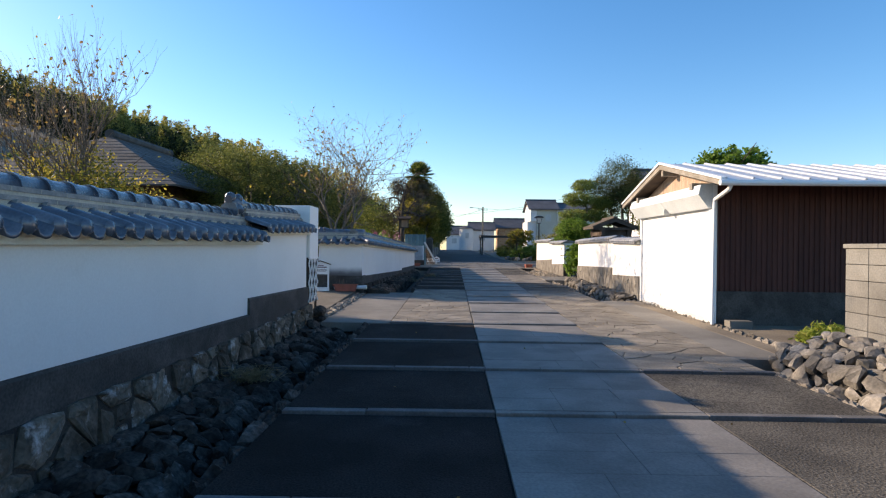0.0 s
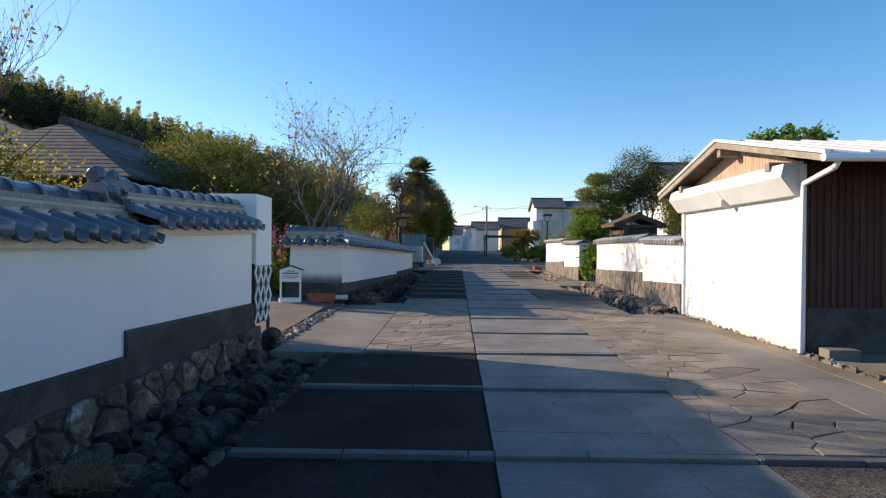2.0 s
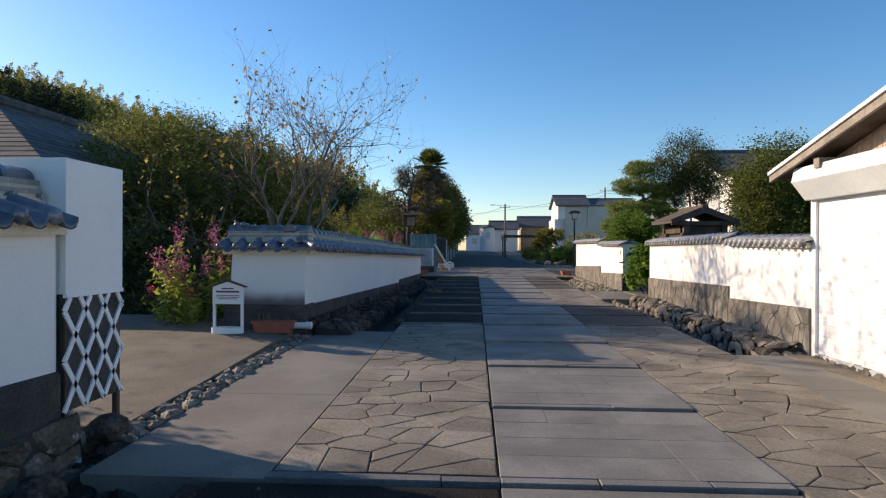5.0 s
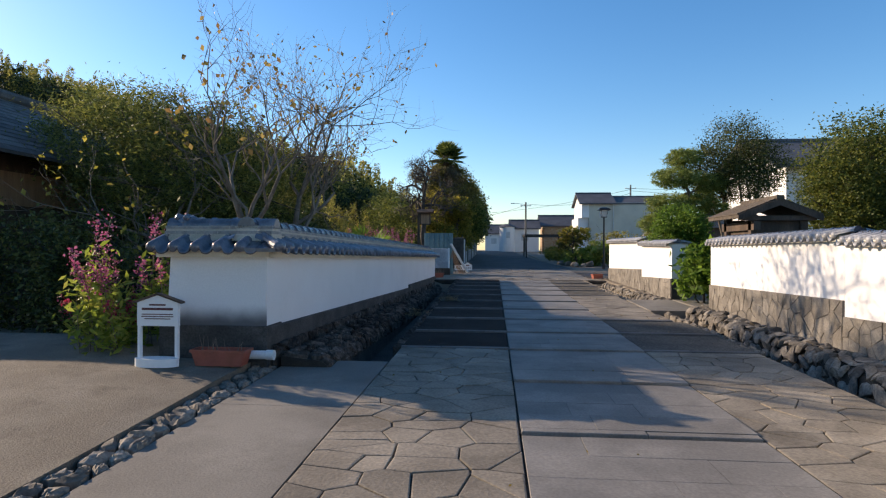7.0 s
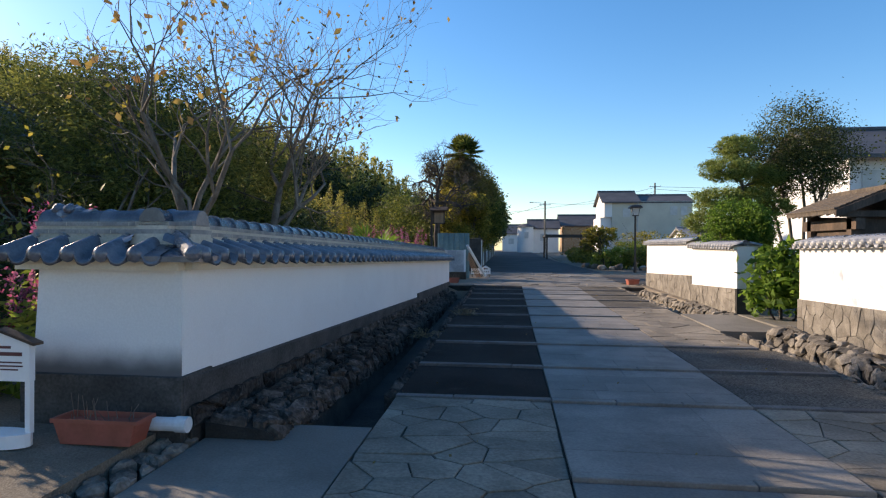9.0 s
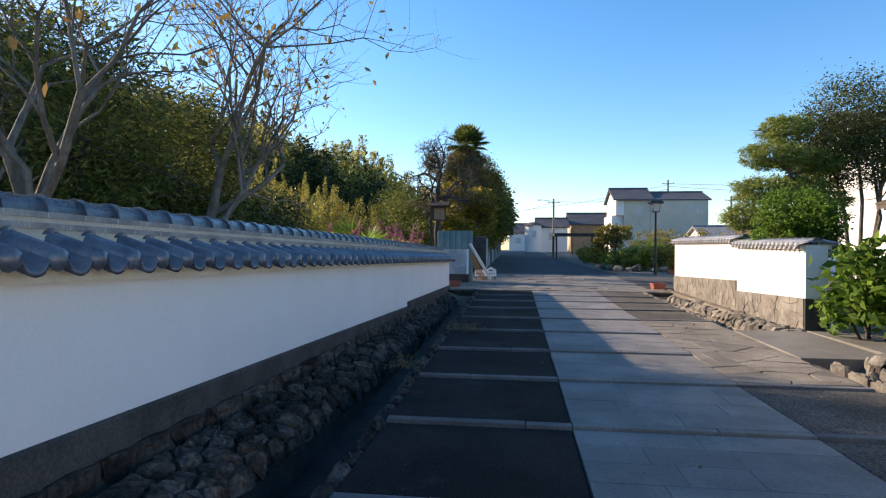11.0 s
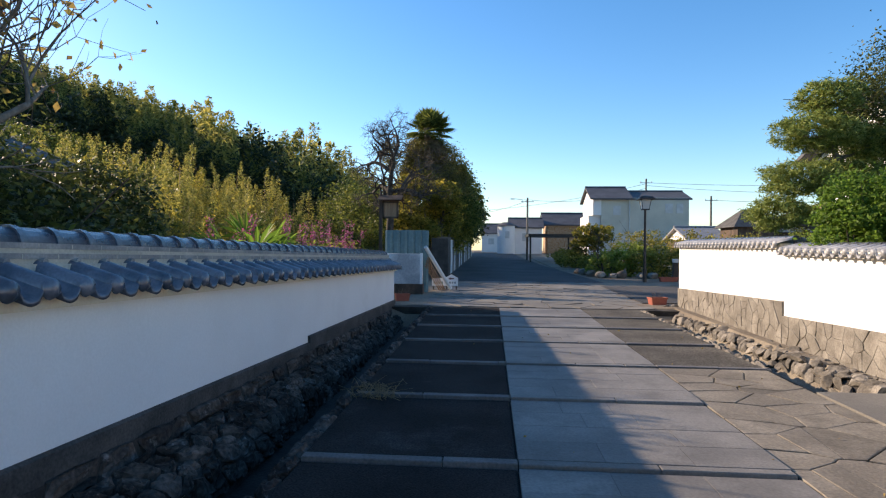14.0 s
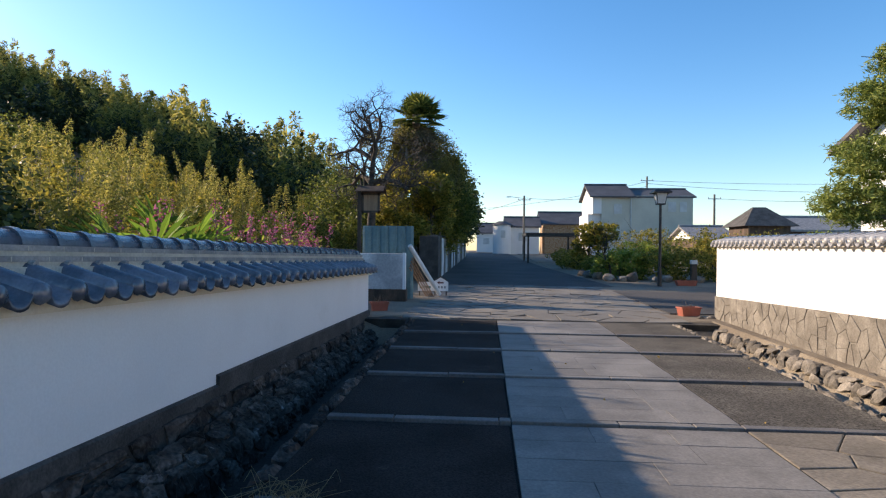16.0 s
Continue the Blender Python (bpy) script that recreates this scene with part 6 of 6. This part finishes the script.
def utility_pole(x, y, h, arm):
    root = thing("utility_pole", "grey concrete utility pole with cross-arm", "utility pole", (x, y, Z(y)), "utility poles")
    bm = bmesh.new()
    rod(bm, (0, 0, -0.1), (0, 0, h), 0.14, 0.10, 12)
    part("pole", bm, CONCRETE, root)
    box("cross_arm", -0.7, 0.7, -0.05, 0.05, h - 0.5, h - 0.42, GREY_METAL, root)
    for s in (-0.6, 0.0, 0.6):
        bm = bmesh.new()
        rod(bm, (s, 0, h - 0.42), (s, 0, h - 0.28), 0.04, seg=8)
        part("insulator", bm, PIPE, root)
    if arm:
        bm = bmesh.new()
        rod(bm, (0, 0, h - 0.3), (-1.5, 0, h - 0.12), 0.03, seg=8)
        part("lamp_arm", bm, GREY_METAL, root)
        box("lamp_head", -1.9, -1.4, -0.1, 0.1, h - 0.2, h - 0.1, GREY_METAL, root, bevel=0.02)
    return root


utility_pole(4.2, 84.0, 6.3, True)
utility_pole(17.6, 86.0, 8.6, False)
utility_pole(-2.5, 95.0, 6.5, False)
utility_pole(24.0, 84.0, 6.5, False)
utility_pole(-40, 92.0, 8.5, False)
utility_pole(60, 92.0, 9.5, False)


def wire(a, b, sag):
    a, b = Vector(a), Vector(b)
    pts = [a.lerp(b, i / 14) - Vector((0, 0, sag * 4 * (i / 14) * (1 - i / 14))) for i in range(15)]
    root = thing("power_line", "thin overhead power line", "cable", tuple(a), "overhead wires")
    under(root, limbs("cable", [(pts[i], pts[i + 1], 0.022, 0.022) for i in range(14)], BLACK_METAL, None))


wire((-2.5, 95, 6.6), (17.6, 86, 9.2), 0.5)
wire((-2.5, 95, 6.2), (4.2, 84, 7.1), 0.3)
wire((4.2, 84, 7.2), (17.6, 86, 8.7), 0.7)
wire((17.6, 86, 9.3), (60, 92, 10.3), 0.5)
wire((17.6, 86, 9.0), (60, 92, 9.6), 0.9)
wire((-2.5, 95, 6.0), (-40, 92, 9.2), 0.6)
wire((24, 84, 7.2), (60, 92, 9.2), 0.8)

# ---- stones of banks, dadoes and paving ----


def polyline_place(points_at, y0):
    """Maps (u along the lane, v down a bank, h outward) onto a bank whose section is points_at(y)."""
    def place(u, v, h):
        y = y0 + u
        pts = points_at(y)
        for k in range(len(pts) - 1):
            a, b = Vector(pts[k]), Vector(pts[k + 1])
            d = b - a
            if v <= d.length or k == len(pts) - 2:
                p = a + d * (v / d.length)
                n = Vector((-d.y, d.x)).normalized()
                if n.y < 0:
                    n = -n
                q = p + n * h
                return (q.x, y, q.y)
            v -= d.length
    return place


def run(points_at, y):
    p = points_at(y)
    return sum((Vector(p[k + 1]) - Vector(p[k])).length for k in range(len(p) - 1))


def rubble(polys, place, material, parent, rng, thick=0.55, single=None, over=1.12, sink=0.25, facets=7):
    """A broken, many-faced stone for each polygon, sunk into its bank at a chance angle."""
    ball = bmesh.new()
    bmesh.ops.create_icosphere(ball, subdivisions=2, radius=1.0)
    unit = np.array([v.co[:] for v in ball.verts])
    tris = [tuple(v.index for v in f.verts) for f in ball.faces]
    ball.free()
    rest_v, rest_f = [], []
    for poly in polys:
        q = np.array(poly)
        c = (q.min(0) + q.max(0)) / 2
        half = (q.max(0) - q.min(0)) / 2
        if min(half) < 0.02:
            continue
        cut = rng.normal(size=(facets, 3))
        cut /= np.linalg.norm(cut, axis=1)[:, None]
        p = unit * (1 + rng.normal(size=(len(unit), 1)) * 0.035)
        for f in cut:
            far = p @ f - rng.uniform(0.40, 0.74)
            p = p - np.clip(far, 0, None)[:, None] * f
        a, b = rng.normal(0, 0.25), rng.normal(0, 0.2)
        turn = np.array(Matrix.Rotation(a, 3, "Z") @ Matrix.Rotation(b, 3, "X"))
        h = min(half) * thick * rng.uniform(0.8, 1.5)
        p = (p * np.array([half[0] * over, half[1] * over, h])) @ turn.T
        verts = [place(c[0] + u, c[1] + v, w + h * (1 - 2 * sink)) for u, v, w in p]
        if single is None or single[0] <= c[0] <= single[1]:
            mesh_ob("stone", verts, tris, material, parent)
        else:
            rest_f += [tuple(len(rest_v) + k for k in f) for f in tris]
            rest_v += verts
    if rest_v:
        tagged(mesh_ob("stone_rest", rest_v, rest_f, material, parent), kind="stuff")


def bank(name, points_at, y0, y1, size, material, label, seed, thick=0.6, sx=1.3, single=None, over=1.2, facets=13, faced=0.0):
    """A rubble bank: an earth backing and a stone for each cell."""
    rng = random.Random(seed)
    st = []
    n = max(2, int((y1 - y0) / 1.0))
    for i in range(n + 1):
        y = y0 + (y1 - y0) * i / n
        pts = points_at(y)
        st.append([(a, y, b - 0.015) for a, b in pts] + [(pts[-1][0], y, pts[-1][1] - 0.4), (pts[0][0], y, pts[-1][1] - 0.4)])
    root = tagged(loft(name, st, JOINT), label, "stone bank", kind="structure")
    if faced:
        stones("stone", cells(y1 - y0, run(points_at, (y0 + y1) / 2) * 0.99, size, rng, sx), polyline_place(points_at, y0), 0.012, 0.02, faced, material, root, rng, 0.06, 0.95, 0.25, single)
        return root
    rubble(cells(y1 - y0, run(points_at, (y0 + y1) / 2) * 0.99, size, rng, sx), polyline_place(points_at, y0), material, root, np.random.default_rng(seed), thick, single, over, facets=facets)
    return root


def bank_face(y):
    """Upright courses of larger stones under the first wall's plinth."""
    t = Z(y) + 0.30 + 0.02 * max(0, 6 - y)
    return [(-2.645, t), (-2.585, Z(y) - 0.16)]


def bank_a(y):
    return [(-2.60, Z(y) - 0.09), (-1.98, Z(y) - 0.20), (-1.80, Z(y) - 0.46)]


def bank_b(y):
    t = 0.43 - 0.009 * (y - 17.5)
    return [(w2x(y) + 0.13, t - 0.09), (-1.88, t - 0.14), (-1.80, t - 0.19), (-1.76, Z(y) - 0.44)]


def bank_foot(y):
    """Thin upright course directly under the second wall's plinth."""
    t = 0.47 - 0.009 * (y - 17.5)
    return [(w2x(y) + 0.05, t), (w2x(y) + 0.075, t - 0.18)]


def bank_c(y):
    t = Z(y) + 0.06 if y < 23 else 0.31
    return [(rx(y) - 0.02, t + 0.01), (4.30, t), (4.24, t - 0.04), (4.19, Z(y) - 0.34)]


def bank_d(y):
    return [(4.86, 0.44), (4.55, 0.36), (4.16, 0.20), (4.02, Z(y) - 0.38)]


bank("stone_bank_1", bank_face, -3.0, 10.85, 0.24, FACE_STONE, "lichened stone courses under the first white wall", 7, sx=1.25, faced=0.07)
bank("stone_bank_2", bank_a, -3.0, 10.95, 0.165, RUBBLE, "dark rubble stones sloping from the first wall", 1, 0.7, sx=1.2, single=(6.0, 20), over=1.25, facets=10)
bank("stone_bank_3", bank_b, 16.1, 32.0, 0.155, RUBBLE, "dark rubble stones sloping to the ditch", 2, sx=1.15, single=(2.0, 9.5), faced=0.10)
bank("stone_bank_4", bank_foot, 16.0, 32.0, 0.17, RUBBLE, "thin course of dark stones under the plinth", 6, sx=1.9, faced=0.07)
bank("stone_bank_5", bank_c, 15.0, 22.05, 0.16, RUBBLE_LIGHT, "grey-brown stones under the sunlit wall", 3, 0.45, 1.1, over=1.12, facets=9)
bank("stone_bank_6", bank_c, 24.46, 32.4, 0.16, RUBBLE_LIGHT, "grey-brown stones beside the lane", 4, 0.45, 1.1, over=1.12, facets=9)
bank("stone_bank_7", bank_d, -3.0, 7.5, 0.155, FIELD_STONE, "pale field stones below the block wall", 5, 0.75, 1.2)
for k, (y0, y1, x) in enumerate(((-3, 10.4, -1.60), (17.46, 31.5, -1.26))):
    rng = random.Random(20 + k)
    stones("edge_stone", cells(y1 - y0, 0.14, 0.14, rng, 2.0), lambda u, v, h, a=y0, b=x: (b + v, a + u, Z(a + u) - 0.03 + h), 0.008, 0.02, 0.2, RUBBLE, road, rng, 0.4, 0.9, 0.3)
for k, (y0, y1, x) in enumerate(((-3, 6.8, 3.69), (17.46, 21.9, 3.69), (25.5, 31.5, 3.47))):
    rng = random.Random(30 + k)
    stones("edge_stone", cells(y1 - y0, 0.10, 0.10, rng, 2.4), lambda u, v, h, a=y0, b=x: (b + v, a + u, Z(a + u) - 0.02 + h), 0.006, 0.015, 0.15, RUBBLE_LIGHT, road, rng, 0.4, 0.9, 0.3)
for k, (y0, y1) in enumerate(((7.6, 14.8),)):
    rng = random.Random(35 + k)
    stones("edge_stone", cells(y1 - y0, 0.13, 0.12, rng, 1.6), lambda u, v, h, a=y0: (4.745 + v - 0.06, a + u, Z(a + u) + h), 0.012, 0.02, 0.25, RUBBLE_LIGHT, road, rng, 0.1, 0.9, 0.3)
# cobbles along the yard entrance
rng = random.Random(40)
cobbles = tagged(box("cobble_bed", -2.68, -2.362, 11.0, 16.2, -0.1, 0.13, JOINT), "double row of rounded cobbles at the yard entrance", "cobbles", kind="structure")
stones("cobble", cells(5.0, 0.30, 0.15, rng, 1.2), lambda u, v, h: (-2.665 + v, 11.1 + u, Z(11.1 + u) - 0.012 + h), 0.012, 0.018, 0.2, RUBBLE_LIGHT, cobbles, rng, 0.05, 0.6, 0.4)

for w, ya, yb, da, db, lowz in dados:
    rng = random.Random(int(ya * 10))
    def on_dado(u, v, h, ya=ya, yb=yb, da=da, db=db, lowz=lowz):
        y = ya + u
        top = da + (db - da) * u / (yb - ya)
        return (rx(y) - 0.022 - h, y, lowz + (top - lowz) * v / 0.60)
    stones("dado_stone", cells(yb - ya, 0.60, 0.21, rng, 0.9), on_dado, 0.005, 0.010, 0.0, DADO, w, rng, 0.01, 0.5)


def on_ramp(x0, y0, lift=0.0):
    return lambda u, v, h: (x0 + u, y0 + v, Z(y0 + v) - 0.012 + lift + h)


rng = random.Random(50)
for x0, x1, y0, y1, size in ((2.215, 3.70, 6.93, 17.44, 0.29), (-1.125, 0.372, 10.61, 17.44, 0.29), (2.215, 3.49, 20.72, 25.46, 0.36)):
    patch = tagged(loft("paving", [[(x0, y, Z(y) - 0.02), (x1, y, Z(y) - 0.02), (x1, y, Z(y) - 0.2), (x0, y, Z(y) - 0.2)] for y in (y0, (y0 + y1) / 2, y1)], MORTAR),
                   "crazy paving of brown-grey stones with open joints", "pavement", kind="structure")
    stones("paving_stone", cells(x1 - x0, y1 - y0, size, rng, 1.2), on_ramp(x0, y0), 0.008, 0.012, 0.0, CRAZY, patch, rng, 0.02, 0.22)
stones("paving_stone", cells(5.3, 8.3, 0.55, rng, 1.2), on_ramp(-1.4, 31.7), 0.012, 0.014, 0.0, CONCRETE, crossing, rng, 0.02, 0.5)

# boulders closing the ends of the banks
rng = np.random.default_rng(99)


def boulder(parent, x, y, z, r, material):
    bm = bmesh.new()
    bmesh.ops.create_icosphere(bm, subdivisions=2, radius=r)
    faces = [Vector(q).normalized() for q in rng.normal(size=(9, 3))]
    for v in bm.verts:
        d = v.co.normalized()
        k = 1 + 0.25 * noise.noise(d * 1.3 + Vector((x * 7, y * 5, z * 9))) + 0.10 * noise.noise(d * 4.0 + Vector((y * 7, x * 5, z)))
        c = v.co * k
        for f in faces:
            over = c.dot(f) - 0.74 * r
            if over > 0:
                c = c - f * over * 0.85
        v.co = Vector((c.x * 1.1, c.y * 1.25, c.z * 0.85))
    o = part("boulder", bm, material, parent)
    o.matrix_basis = pose(x, y, z, *(rng.uniform(-25, 25, 3)))


for nm, y, xs in (("stone_bank_5", 14.98, (4.26, 4.40, 4.54)), ("stone_bank_5", 22.03, (4.26, 4.40, 4.54)), ("stone_bank_6", 24.5, (4.26, 4.40, 4.52)), ("stone_bank_6", 32.4, (4.26, 4.40, 4.52)), ("stone_bank_7", 7.52, (4.12, 4.34, 4.58, 4.78))):
    root = bpy.data.objects[nm]
    for x in xs:
        for zz in ((0.02, 0.19) if nm == "stone_bank_7" else (-0.16, -0.02)):
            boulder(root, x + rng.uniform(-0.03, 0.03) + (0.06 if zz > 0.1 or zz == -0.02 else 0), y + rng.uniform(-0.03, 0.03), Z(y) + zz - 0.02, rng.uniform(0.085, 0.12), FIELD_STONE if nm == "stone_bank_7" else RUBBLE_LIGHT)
for x, y, z, r in ((4.80, 7.40, 0.40, 0.12), (4.93, 6.95, 0.40, 0.11), (-2.52, 10.98, 0.28, 0.13), (-2.45, 10.95, 0.08, 0.14), (-2.25, 11.0, -0.02, 0.12), (-2.6, 11.05, 0.12, 0.12)):
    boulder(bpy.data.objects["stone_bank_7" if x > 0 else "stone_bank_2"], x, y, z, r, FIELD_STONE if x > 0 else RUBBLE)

# rocks edging the roadside garden, and a short marker post beside the lamp
for x, y, r in ((4.75, 42.9, 0.24), (5.2, 42.75, 0.18), (5.55, 42.8, 0.26), (6.35, 42.6, 0.17), (6.75, 42.7, 0.22), (4.5, 43.8, 0.22), (4.35, 44.8, 0.26), (4.25, 46.0, 0.2), (7.9, 42.6, 0.2)):
    rock = thing("garden_rock", "grey-brown rough rock edging the roadside garden", "rock", (x, y, Z(y)), "rocks edging the garden")
    boulder(rock, 0, 0, r * 0.45, r, RUBBLE_LIGHT)
marker = thing("marker_post", "short dark square post with a pale cap", "post", (7.25, 41.3, Z(41.3)))
box("shaft", -0.09, 0.09, -0.09, 0.09, -0.05, 0.72, BLACK_METAL, marker, bevel=0.01)
box("cap", -0.10, 0.10, -0.10, 0.10, 0.72, 0.86, GREY_METAL, marker, "pale metal cap", 0.015)
